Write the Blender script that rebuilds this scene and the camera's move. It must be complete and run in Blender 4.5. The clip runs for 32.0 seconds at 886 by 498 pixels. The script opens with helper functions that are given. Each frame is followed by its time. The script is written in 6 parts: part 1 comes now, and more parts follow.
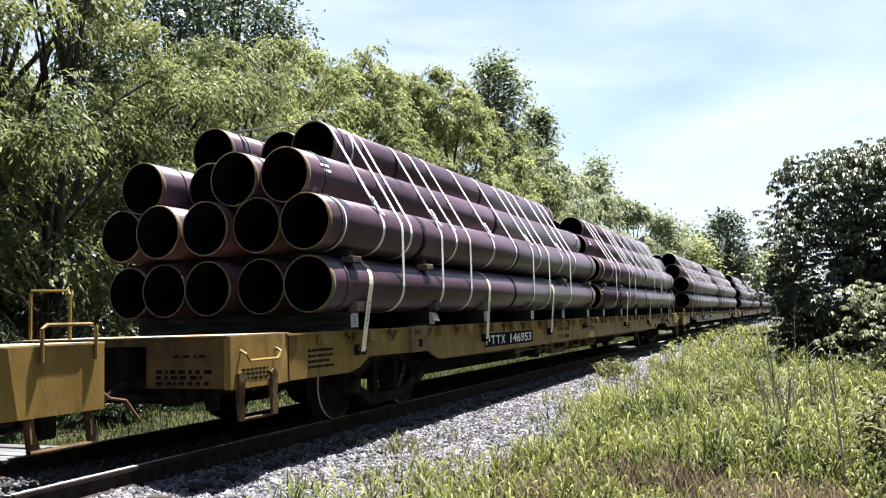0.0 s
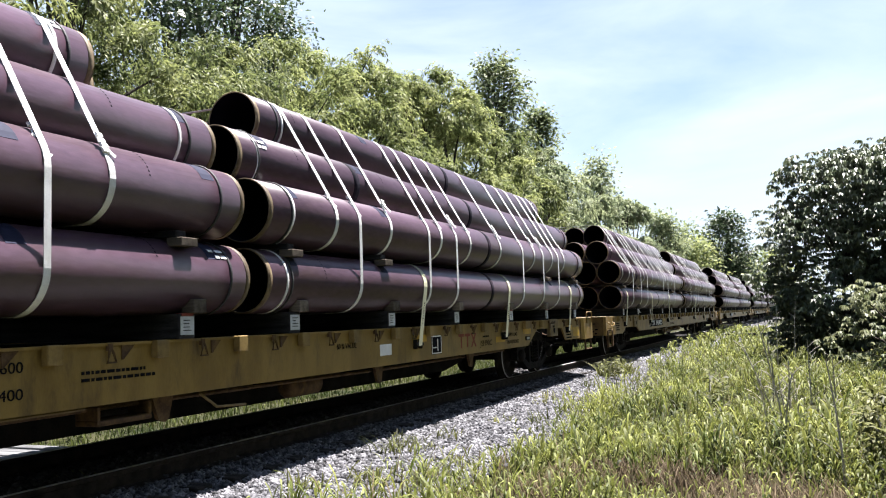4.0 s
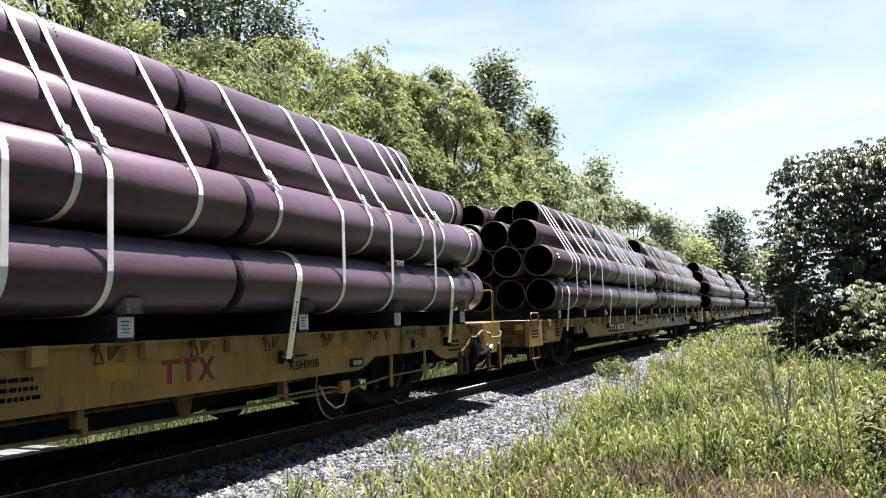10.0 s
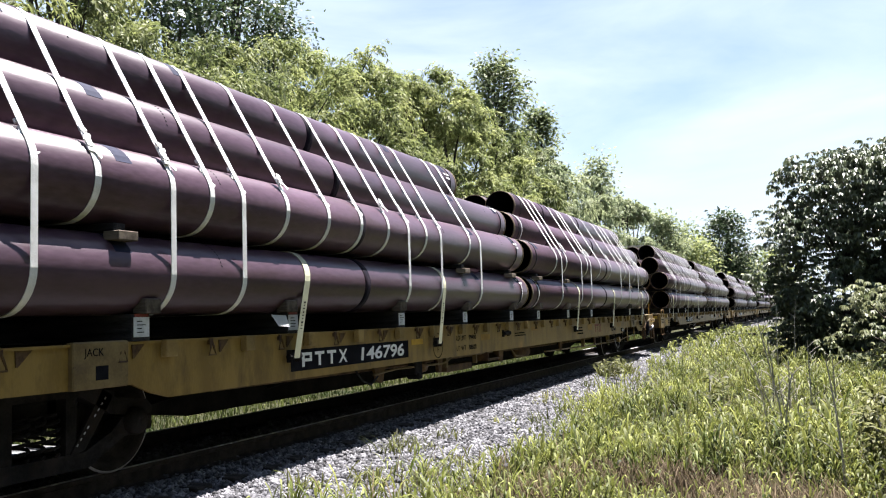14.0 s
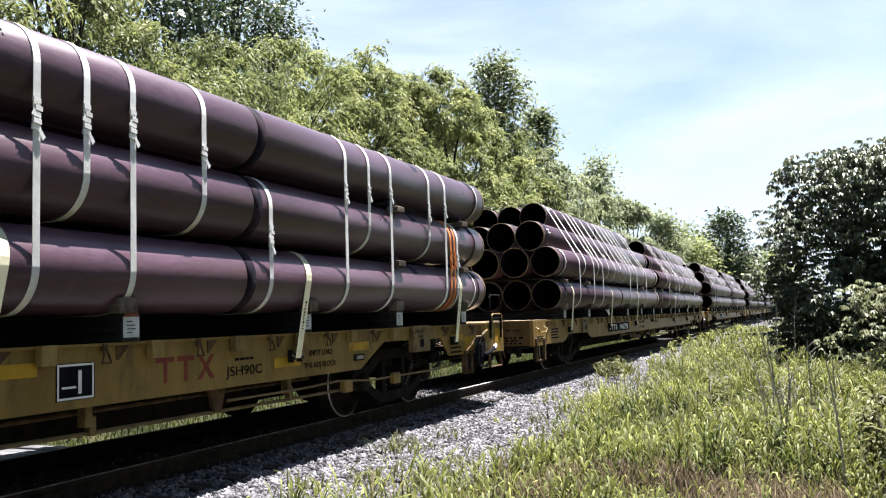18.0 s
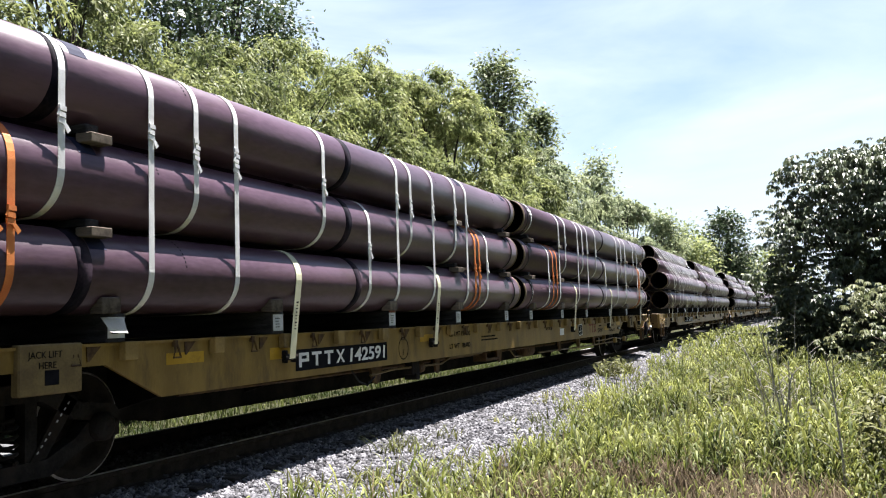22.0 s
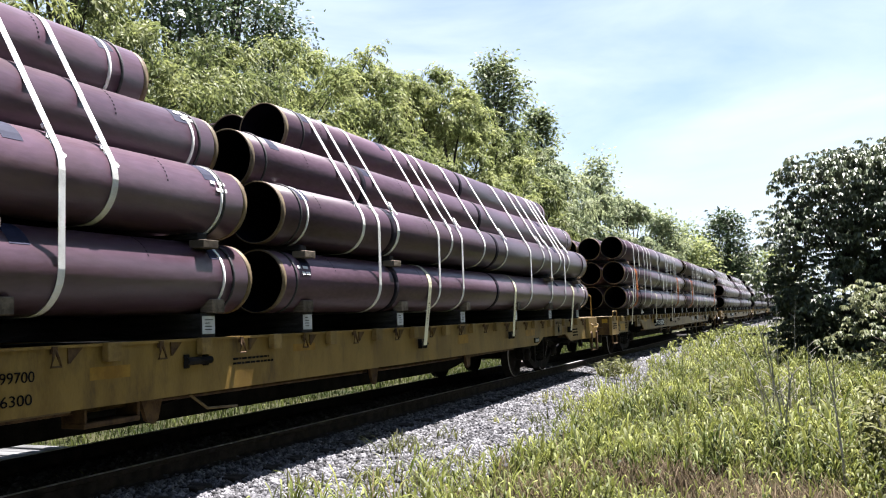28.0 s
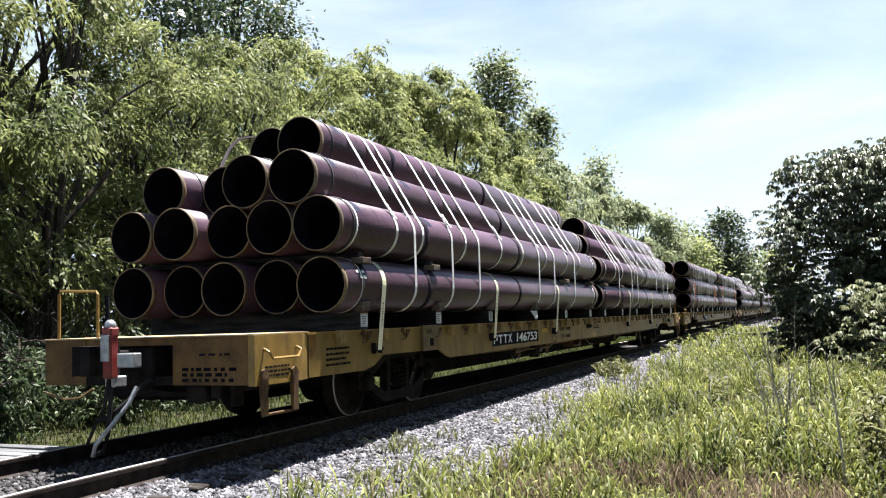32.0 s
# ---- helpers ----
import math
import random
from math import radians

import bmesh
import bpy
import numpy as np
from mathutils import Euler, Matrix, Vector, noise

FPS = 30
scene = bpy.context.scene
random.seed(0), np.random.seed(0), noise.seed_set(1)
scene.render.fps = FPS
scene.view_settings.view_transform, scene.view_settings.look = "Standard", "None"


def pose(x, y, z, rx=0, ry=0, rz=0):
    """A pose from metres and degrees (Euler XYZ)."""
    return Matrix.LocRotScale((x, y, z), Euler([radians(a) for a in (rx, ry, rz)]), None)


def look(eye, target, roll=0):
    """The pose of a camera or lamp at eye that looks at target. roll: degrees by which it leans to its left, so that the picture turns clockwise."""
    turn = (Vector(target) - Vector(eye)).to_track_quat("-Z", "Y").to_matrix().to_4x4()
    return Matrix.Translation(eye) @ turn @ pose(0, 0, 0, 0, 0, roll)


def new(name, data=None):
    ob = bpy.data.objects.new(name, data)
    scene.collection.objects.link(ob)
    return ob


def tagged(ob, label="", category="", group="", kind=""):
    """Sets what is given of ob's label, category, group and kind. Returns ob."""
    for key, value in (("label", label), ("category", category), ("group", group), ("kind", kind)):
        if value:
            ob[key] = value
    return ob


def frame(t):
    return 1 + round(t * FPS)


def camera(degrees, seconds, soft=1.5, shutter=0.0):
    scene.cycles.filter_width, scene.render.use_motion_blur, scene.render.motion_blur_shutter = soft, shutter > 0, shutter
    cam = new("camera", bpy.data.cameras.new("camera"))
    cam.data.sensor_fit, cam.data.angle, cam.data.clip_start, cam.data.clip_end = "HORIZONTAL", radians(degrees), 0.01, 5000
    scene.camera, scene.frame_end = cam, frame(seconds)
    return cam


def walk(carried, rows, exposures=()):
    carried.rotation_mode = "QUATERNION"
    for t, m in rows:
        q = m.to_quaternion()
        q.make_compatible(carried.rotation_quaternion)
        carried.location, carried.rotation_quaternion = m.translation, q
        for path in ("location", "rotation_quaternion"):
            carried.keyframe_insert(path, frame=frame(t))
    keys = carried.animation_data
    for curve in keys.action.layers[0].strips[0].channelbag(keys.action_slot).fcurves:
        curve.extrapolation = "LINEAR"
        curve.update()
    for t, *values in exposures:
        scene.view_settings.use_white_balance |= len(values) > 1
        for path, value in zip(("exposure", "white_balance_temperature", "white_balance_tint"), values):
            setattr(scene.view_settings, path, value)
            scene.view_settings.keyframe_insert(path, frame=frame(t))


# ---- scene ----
cam = camera(54.45, 32.0, soft=1.1)
EYE = (6.077, 0.0, 1.156)
AIM = (EYE[0] - 0.38906, EYE[1] + 0.91774, EYE[2] + 0.07994)
walk(cam, [(0.0, look(EYE, AIM, -1.843)), (32.0, look(EYE, AIM, -1.843))], exposures=[(0.0, 2.32, 6300, 14.0), (32.0, 2.32, 6300, 14.0)])

# ---- light ----
SUN = Vector((0.085, 0.32, 1.0)).normalized()
world = bpy.data.worlds.new("sky")
scene.world = world
world.use_nodes = True
wt = world.node_tree
wt.nodes.clear()
w_out = wt.nodes.new("ShaderNodeOutputWorld")
w_bg = wt.nodes.new("ShaderNodeBackground")
w_sky = wt.nodes.new("ShaderNodeTexSky")
w_sky.sky_type = "NISHITA"
w_sky.sun_disc = False
w_sky.sun_elevation = math.asin(SUN.z)
w_sky.sun_rotation = math.atan2(SUN.x, SUN.y)
w_sky.air_density, w_sky.dust_density, w_sky.ozone_density = 1.0, 0.6, 1.2
w_bg.inputs["Strength"].default_value = 0.036
w_co = wt.nodes.new("ShaderNodeTexCoord")
w_map = wt.nodes.new("ShaderNodeMapping")
w_map.inputs["Scale"].default_value = (1.2, 1.2, 4.5)
w_map.inputs["Rotation"].default_value = (0.25, -0.25, 0.5)
w_no = wt.nodes.new("ShaderNodeTexNoise")
w_no.inputs["Scale"].default_value = 1.7
w_no.inputs["Detail"].default_value = 7
w_no.inputs["Roughness"].default_value = 0.55
w_no.inputs["Distortion"].default_value = 0.6
w_ra = wt.nodes.new("ShaderNodeValToRGB")
w_ra.color_ramp.elements[0].position, w_ra.color_ramp.elements[1].position = 0.25, 0.57
w_ra.color_ramp.elements[0].color = (0.12, 0.12, 0.12, 1)
w_ra.color_ramp.elements[1].color = (0.95, 0.95, 0.95, 1)
w_sep = wt.nodes.new("ShaderNodeSeparateXYZ")
w_thin = wt.nodes.new("ShaderNodeMapRange")
w_thin.inputs["From Min"].default_value, w_thin.inputs["From Max"].default_value = 0.24, 0.62
w_thin.inputs["To Min"].default_value, w_thin.inputs["To Max"].default_value = 1.0, 0.04
w_mul = wt.nodes.new("ShaderNodeMath")
w_mul.operation = "MULTIPLY"
w_mx = wt.nodes.new("ShaderNodeMix")
w_mx.data_type = "RGBA"
w_mx.inputs[7].default_value = (5.6, 6.5, 7.2, 1)
for a, b in ((w_co.outputs["Generated"], w_map.inputs[0]), (w_map.outputs[0], w_no.inputs["Vector"]), (w_no.outputs["Fac"], w_ra.inputs[0]),
             (w_co.outputs["Generated"], w_sep.inputs[0]), (w_sep.outputs[2], w_thin.inputs[0]), (w_ra.outputs[0], w_mul.inputs[0]), (w_thin.outputs[0], w_mul.inputs[1]), (w_mul.outputs[0], w_mx.inputs[0]), (w_sky.outputs[0], w_mx.inputs[6]), (w_mx.outputs[2], w_bg.inputs[0]), (w_bg.outputs[0], w_out.inputs[0])):
    wt.links.new(a, b)
sun = new("sun", bpy.data.lights.new("sun", "SUN"))
sun.data.energy, sun.data.angle, sun.data.color = 5.0, radians(0.55), (1.0, 0.96, 0.90)
sun.matrix_world = look(SUN * 60, (0, 0, 0))


# ---- materials ----
def mat(name, c1, c2, scale=4.0, rough=0.6, metal=0.0, bump=0.0, fine=60.0, jitter=0.0, island=False, leaf=0.0, stretch=(1, 1, 1), dirt=None, spec=0.5, lo=0.35, hi=0.65):
    """Two colours mixed by noise at two scales, with bump; jitter varies the value from piece to piece, leaf adds light through."""
    m = bpy.data.materials.new(name)
    m.use_nodes = True
    nt = m.node_tree
    b = nt.nodes["Principled BSDF"]
    co = nt.nodes.new("ShaderNodeTexCoord")
    mp = nt.nodes.new("ShaderNodeMapping")
    mp.inputs["Scale"].default_value = stretch
    n1, n2 = nt.nodes.new("ShaderNodeTexNoise"), nt.nodes.new("ShaderNodeTexNoise")
    n1.inputs["Scale"].default_value, n1.inputs["Detail"].default_value = scale, 5
    n2.inputs["Scale"].default_value, n2.inputs["Detail"].default_value = fine, 3
    nt.links.new(co.outputs["Object"], mp.inputs[0])
    for n in (n1, n2):
        nt.links.new(mp.outputs[0], n.inputs["Vector"])
    add = nt.nodes.new("ShaderNodeMath")
    add.operation = "MULTIPLY_ADD"
    add.inputs[1].default_value = 0.35
    nt.links.new(n2.outputs["Fac"], add.inputs[0])
    sub = nt.nodes.new("ShaderNodeMath")
    sub.operation = "SUBTRACT"
    sub.inputs[1].default_value = 0.175
    nt.links.new(n1.outputs["Fac"], sub.inputs[0])
    nt.links.new(sub.outputs[0], add.inputs[2])
    ramp = nt.nodes.new("ShaderNodeValToRGB")
    ramp.color_ramp.elements[0].position, ramp.color_ramp.elements[1].position = lo, hi
    ramp.color_ramp.elements[0].color, ramp.color_ramp.elements[1].color = (*c1, 1), (*c2, 1)
    nt.links.new(add.outputs[0], ramp.inputs[0])
    col = ramp.outputs[0]
    if dirt:
        n3 = nt.nodes.new("ShaderNodeTexNoise")
        n3.inputs["Scale"].default_value, n3.inputs["Detail"].default_value = scale * 0.6 + 1.0, 8
        n3.inputs["Roughness"].default_value = 0.7
        mp2 = nt.nodes.new("ShaderNodeMapping")
        mp2.inputs["Location"].default_value = (5.3, 1.7, 8.8)
        nt.links.new(mp.outputs[0], mp2.inputs[0])
        nt.links.new(mp2.outputs[0], n3.inputs["Vector"])
        r3 = nt.nodes.new("ShaderNodeValToRGB")
        r3.color_ramp.elements[0].position, r3.color_ramp.elements[1].position = 0.52, 0.72
        r3.color_ramp.elements[0].color, r3.color_ramp.elements[1].color = (0, 0, 0, 1), (0.8, 0.8, 0.8, 1)
        nt.links.new(n3.outputs["Fac"], r3.inputs[0])
        mx = nt.nodes.new("ShaderNodeMix")
        mx.data_type = "RGBA"
        mx.inputs[7].default_value = (*dirt, 1)
        nt.links.new(r3.outputs[0], mx.inputs[0])
        nt.links.new(col, mx.inputs[6])
        col = mx.outputs[2]
    if jitter:
        src = nt.nodes.new("ShaderNodeNewGeometry").outputs["Random Per Island"] if island else nt.nodes.new("ShaderNodeObjectInfo").outputs["Random"]
        mr = nt.nodes.new("ShaderNodeMapRange")
        mr.inputs["To Min"].default_value, mr.inputs["To Max"].default_value = 1 - jitter, 1 + jitter
        nt.links.new(src, mr.inputs[0])
        hs = nt.nodes.new("ShaderNodeHueSaturation")
        nt.links.new(mr.outputs[0], hs.inputs["Value"])
        nt.links.new(col, hs.inputs["Color"])
        col = hs.outputs[0]
    nt.links.new(col, b.inputs["Base Color"])
    b.inputs["Roughness"].default_value, b.inputs["Metallic"].default_value = rough, metal
    b.inputs["Specular IOR Level"].default_value = spec
    if bump:
        bp = nt.nodes.new("ShaderNodeBump")
        bp.inputs["Strength"].default_value, bp.inputs["Distance"].default_value = bump, 0.02
        nt.links.new(n2.outputs["Fac"], bp.inputs["Height"])
        nt.links.new(bp.outputs[0], b.inputs["Normal"])
    if leaf:
        tr = nt.nodes.new("ShaderNodeBsdfTranslucent")
        nt.links.new(col, tr.inputs[0])
        ms = nt.nodes.new("ShaderNodeMixShader")
        ms.inputs[0].default_value = leaf
        nt.links.new(b.outputs[0], ms.inputs[1])
        nt.links.new(tr.outputs[0], ms.inputs[2])
        nt.links.new(ms.outputs[0], nt.nodes["Material Output"].inputs[0])
    return m


M_PIPE = mat("pipe_coating", (0.038, 0.019, 0.028), (0.090, 0.052, 0.073), 1.1, 0.33, 0, 0.06, 30, 0.24, stretch=(1, 0.3, 1), dirt=(0.055, 0.032, 0.030), lo=0.30, hi=0.64, spec=0.42)
# near-black on purpose: the darkness inside the open pipes is painted in
M_PIPE_IN = mat("pipe_bore_shade", (0.0020, 0.0021, 0.0036), (0.0045, 0.0042, 0.0066), 3, 0.9, 0, 0.1, 50, 0.15, spec=0.02)
M_RUST = mat("bare_pipe_end", (0.070, 0.044, 0.020), (0.150, 0.112, 0.058), 9, 0.6, 0.1, 0.1, 60, 0.30)
M_BAND = mat("scuffed_band", (0.004, 0.004, 0.009), (0.030, 0.020, 0.028), 5, 0.7, 0, 0.1, 40, spec=0.08, lo=0.40, hi=0.68)
M_BLACK = mat("black_rope", (0.012, 0.012, 0.013), (0.03, 0.03, 0.032), 20, 0.7, 0, 0.2, 120)
M_STRAP = mat("white_webbing", (0.60, 0.60, 0.585), (0.78, 0.78, 0.765), 5, 0.75, 0, 0.15, 160, 0.08, dirt=(0.46, 0.44, 0.40))
M_YSTRAP = mat("pale_yellow_webbing", (0.440, 0.432, 0.288), (0.560, 0.552, 0.400), 5, 0.75, 0, 0.15, 160, 0.08)
M_ORANGE = mat("orange_webbing", (0.496, 0.128, 0.024), (0.624, 0.200, 0.040), 6, 0.7, 0, 0.15, 160)
M_YEL = mat("yellow_car_paint", (0.160, 0.096, 0.020), (0.230, 0.145, 0.034), 2.4, 0.5, 0, 0.08, 45, 0.08, dirt=(0.055, 0.031, 0.013), stretch=(1, 1.7, 0.55), spec=0.35)
# end wall yellow, darkened for the shade between cars, with patches of grime
M_ENDP = mat("shaded_grimy_end_paint", (0.055, 0.030, 0.010), (0.120, 0.070, 0.021), 3.5, 0.65, 0, 0.1, 45, 0.08, dirt=(0.028, 0.016, 0.010), spec=0.2)
# paler copy of the car yellow: sunlight on the platform top is painted in
M_PLATE = mat("sunlit_plate_paint", (0.26, 0.19, 0.095), (0.36, 0.28, 0.16), 3, 0.6, 0, 0.1, 45, 0.08, dirt=(0.12, 0.075, 0.03))
M_STREAK = mat("blue_chalk", (0.02, 0.05, 0.20), (0.04, 0.09, 0.30), 8, 0.8)
M_PATCH = mat("faded_orange_paint", (0.20, 0.105, 0.012), (0.29, 0.165, 0.022), 6, 0.55, 0, 0.05, 45, dirt=(0.14, 0.088, 0.022), spec=0.3)
M_STAIN = mat("rust_wash", (0.090, 0.036, 0.010), (0.190, 0.098, 0.020), 6, 0.7, 0, 0.1, 60, spec=0.2)
M_POCKET = mat("worn_pocket_paint", (0.170, 0.108, 0.030), (0.240, 0.162, 0.052), 7, 0.6, 0, 0.1, 60, 0.18, dirt=(0.06, 0.035, 0.016), spec=0.3)
M_TAN = mat("faded_tan_paint", (0.105, 0.070, 0.026), (0.165, 0.116, 0.044), 7, 0.65, 0, 0.1, 60, 0.2, dirt=(0.05, 0.03, 0.018), spec=0.3)
M_HANG = mat("rusty_brown_steel", (0.040, 0.022, 0.012), (0.095, 0.055, 0.025), 9, 0.75, 0, 0.2, 60, dirt=(0.15, 0.09, 0.025), spec=0.2)
M_YELB = mat("reflector_yellow", (0.36, 0.205, 0.012), (0.44, 0.26, 0.02), 5, 0.5, dirt=(0.16, 0.09, 0.02), spec=0.3)
M_DARK = mat("grimy_steel", (0.006, 0.006, 0.006), (0.018, 0.016, 0.015), 5, 0.85, 0.0, 0.25, 50, 0.15, dirt=(0.024, 0.016, 0.012), spec=0.07)
M_WHEEL = mat("worn_wheel_steel", (0.010, 0.009, 0.008), (0.024, 0.020, 0.018), 8, 0.85, 0.0, 0.15, 60, spec=0.06)
M_TREAD = mat("polished_tread", (0.30, 0.29, 0.28), (0.44, 0.43, 0.42), 10, 0.5, 0.6, 0.05, 80)
M_RAIL = mat("rusty_rail", (0.014, 0.011, 0.010), (0.034, 0.027, 0.023), 8, 0.8, 0.0, 0.2, 60, spec=0.1)
M_TIE = mat("weathered_sleeper", (0.014, 0.012, 0.010), (0.044, 0.038, 0.033), 5, 0.9, 0, 0.5, 60, 0.2, stretch=(0.4, 3, 3), spec=0.15)
M_TIMBER = mat("dark_timber", (0.014, 0.014, 0.015), (0.046, 0.044, 0.045), 6, 0.85, 0, 0.5, 60, 0.3, stretch=(0.4, 3, 3), spec=0.12)
M_BLOCK = mat("weathered_sawn_block", (0.060, 0.048, 0.038), (0.150, 0.125, 0.098), 6, 0.9, 0, 0.15, 60, 0.45, stretch=(0.5, 3, 3), spec=0.1)
M_WHITE = mat("white_paint", (0.630, 0.630, 0.612), (0.738, 0.738, 0.720), 6, 0.6)
M_CHALK = mat("dusty_white_paint", (0.22, 0.22, 0.23), (0.40, 0.40, 0.41), 9, 0.8)
M_INK = mat("black_paint", (0.004, 0.004, 0.006), (0.010, 0.010, 0.013), 6, 0.9, spec=0.05)
M_BLUE = mat("blue_tape", (0.010, 0.012, 0.030), (0.020, 0.022, 0.048), 6, 0.75, spec=0.15)
M_RED = mat("red_paint", (0.120, 0.010, 0.009), (0.20, 0.024, 0.016), 6, 0.5, dirt=(0.05, 0.02, 0.015))
M_LOGO = mat("faded_red_paint", (0.12, 0.014, 0.010), (0.17, 0.028, 0.018), 6, 0.6, spec=0.3)
M_GALV = mat("galvanised_plate", (0.228, 0.240, 0.252), (0.372, 0.384, 0.396), 14, 0.4, 0.6, 0.1, 60)
M_HOSE = mat("rubber_hose", (0.010, 0.010, 0.010), (0.024, 0.024, 0.024), 10, 0.85, 0, 0.1, 60, spec=0.12)
M_STONE = mat("ballast_stone", (0.036, 0.036, 0.040), (0.178, 0.174, 0.184), 11, 0.9, 0, 0.5, 80, 0.66, island=True, spec=0.25)
# darker copy of the ballast stone: the train's shade between the rails, painted in
M_SHADESTONE = mat("shaded_stone", (0.022, 0.021, 0.022), (0.095, 0.091, 0.092), 11, 0.9, 0, 0.5, 80, 0.66, island=True, spec=0.2)
# darker copy of the green grass, with the tree shade put into its colour
M_SHADEGRASS = mat("lush_shaded_grass", (0.030, 0.046, 0.012), (0.105, 0.120, 0.036), 0.8, 0.6, 0, 0, 40, 0.55, island=True, leaf=0.3, spec=0.14)
M_BED = mat("ballast_bed", (0.014, 0.013, 0.013), (0.080, 0.077, 0.078), 26, 0.95, 0, 0.9, 70, lo=0.3, hi=0.7, spec=0.2)
M_SOIL = mat("grassy_soil", (0.014, 0.018, 0.007), (0.040, 0.038, 0.018), 1.2, 0.95, 0, 0.7, 30, spec=0.1)
M_GRASS = mat("green_grass", (0.056, 0.066, 0.018), (0.170, 0.165, 0.060), 0.8, 0.55, 0, 0, 40, 0.60, island=True, leaf=0.34, spec=0.2)
M_STRAW = mat("dry_grass", (0.080, 0.058, 0.040), (0.180, 0.140, 0.088), 1.0, 0.8, 0, 0, 40, 0.45, island=True, leaf=0.25, spec=0.1)
M_WILLOW = mat("willow_leaf", (0.072, 0.096, 0.034), (0.215, 0.236, 0.088), 0.9, 0.55, 0, 0, 14, 0.38, island=True, leaf=0.44, spec=0.2)
M_WILLOWY = mat("pale_willow_leaf", (0.120, 0.150, 0.052), (0.300, 0.325, 0.128), 0.9, 0.55, 0, 0, 14, 0.36, island=True, leaf=0.47, spec=0.2)
# paler leaf for the trees further along the line
M_FARLEAF = mat("far_pale_leaf", (0.150, 0.185, 0.100), (0.320, 0.350, 0.195), 0.7, 0.55, 0, 0, 14, 0.36, island=True, leaf=0.48, spec=0.2)
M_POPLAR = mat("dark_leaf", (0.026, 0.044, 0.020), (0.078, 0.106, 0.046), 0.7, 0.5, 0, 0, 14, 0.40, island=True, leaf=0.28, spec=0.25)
M_BROAD = mat("broad_leaf", (0.085, 0.112, 0.050), (0.200, 0.230, 0.105), 0.8, 0.5, 0, 0, 20, 0.45, island=True, leaf=0.42, spec=0.2)
M_WHORL = mat("large_compound_leaf", (0.042, 0.060, 0.034), (0.125, 0.146, 0.080), 1.2, 0.45, 0, 0, 14, 0.50, island=True, leaf=0.18, spec=0.35)
M_PALELEAF = mat("pale_shrub_leaf", (0.100, 0.120, 0.056), (0.215, 0.225, 0.120), 2.0, 0.5, 0, 0, 14, 0.35, island=True, leaf=0.30, spec=0.25)
M_BROADGRASS = mat("broad_grass_blade", (0.034, 0.050, 0.009), (0.188, 0.198, 0.050), 1.3, 0.55, 0, 0, 30, 0.62, island=True, leaf=0.32, spec=0.18)
M_LEAFY = mat("goldenrod_leaf", (0.044, 0.058, 0.010), (0.178, 0.180, 0.042), 1.6, 0.55, 0, 0, 30, 0.62, island=True, leaf=0.30, spec=0.18)
M_TAG = mat("silver_paper_tag", (0.40, 0.42, 0.44), (0.56, 0.58, 0.60), 14, 0.5, 0, 0.05, 60)
M_BARK = mat("grey_brown_bark", (0.020, 0.017, 0.014), (0.066, 0.056, 0.045), 6, 0.9, 0, 0.6, 40, stretch=(3, 3, 0.5), spec=0.15)
M_STALK = mat("dry_stalk", (0.16, 0.145, 0.125), (0.36, 0.33, 0.29), 8, 0.8, 0, 0.1, 60, 0.4)
M_CONC = mat("bleached_panel", (0.060, 0.061, 0.063), (0.135, 0.136, 0.138), 4, 0.9, 0, 0.3, 50, 0.35, stretch=(0.5, 4, 4), spec=0.2)


# ---- mesh helpers ----
def part(name, bm, material, parent=None, label=""):
    """Links a bmesh, or a mesh, as one object under a thing or a part."""
    if isinstance(bm, bpy.types.Mesh):
        me = bm
    else:
        me = bpy.data.meshes.new(name)
        bm.normal_update()
        bm.to_mesh(me)
        bm.free()
    if material and not me.materials:
        me.materials.append(material)
    ob = new(name, me)
    if parent is not None:
        ob.parent = parent
    if label:
        ob["label"] = label
    return ob


def box(bm, x0, x1, y0, y1, z0, z1, bevel=0.0):
    m = Matrix.LocRotScale(((x0 + x1) / 2, (y0 + y1) / 2, (z0 + z1) / 2), None, (abs(x1 - x0), abs(y1 - y0), abs(z1 - z0)))
    vs = bmesh.ops.create_cube(bm, size=1, matrix=m)["verts"]
    if bevel:
        es = list({e for v in vs for e in v.link_edges})
        bmesh.ops.bevel(bm, geom=es, offset=bevel, segments=1, affect="EDGES")
    return bm


def boxes(*rows, bevel=0.0):
    bm = bmesh.new()
    for r in rows:
        box(bm, *r, bevel=bevel)
    return bm


def prism(bm, poly, axis, a, b):
    """A polygon of (u, v) carried from a to b along an axis: x takes (y, z), y takes (x, z)."""
    def put(u, v, w):
        return (w, u, v) if axis == "x" else (u, w, v)
    n = len(poly)
    va = [bm.verts.new(put(u, v, a)) for u, v in poly]
    vb = [bm.verts.new(put(u, v, b)) for u, v in poly]
    bm.faces.new(va)
    bm.faces.new(vb[::-1])
    for i in range(n):
        j = (i + 1) % n
        bm.faces.new((va[j], va[i], vb[i], vb[j]))
    bmesh.ops.recalc_face_normals(bm, faces=bm.faces)
    return bm


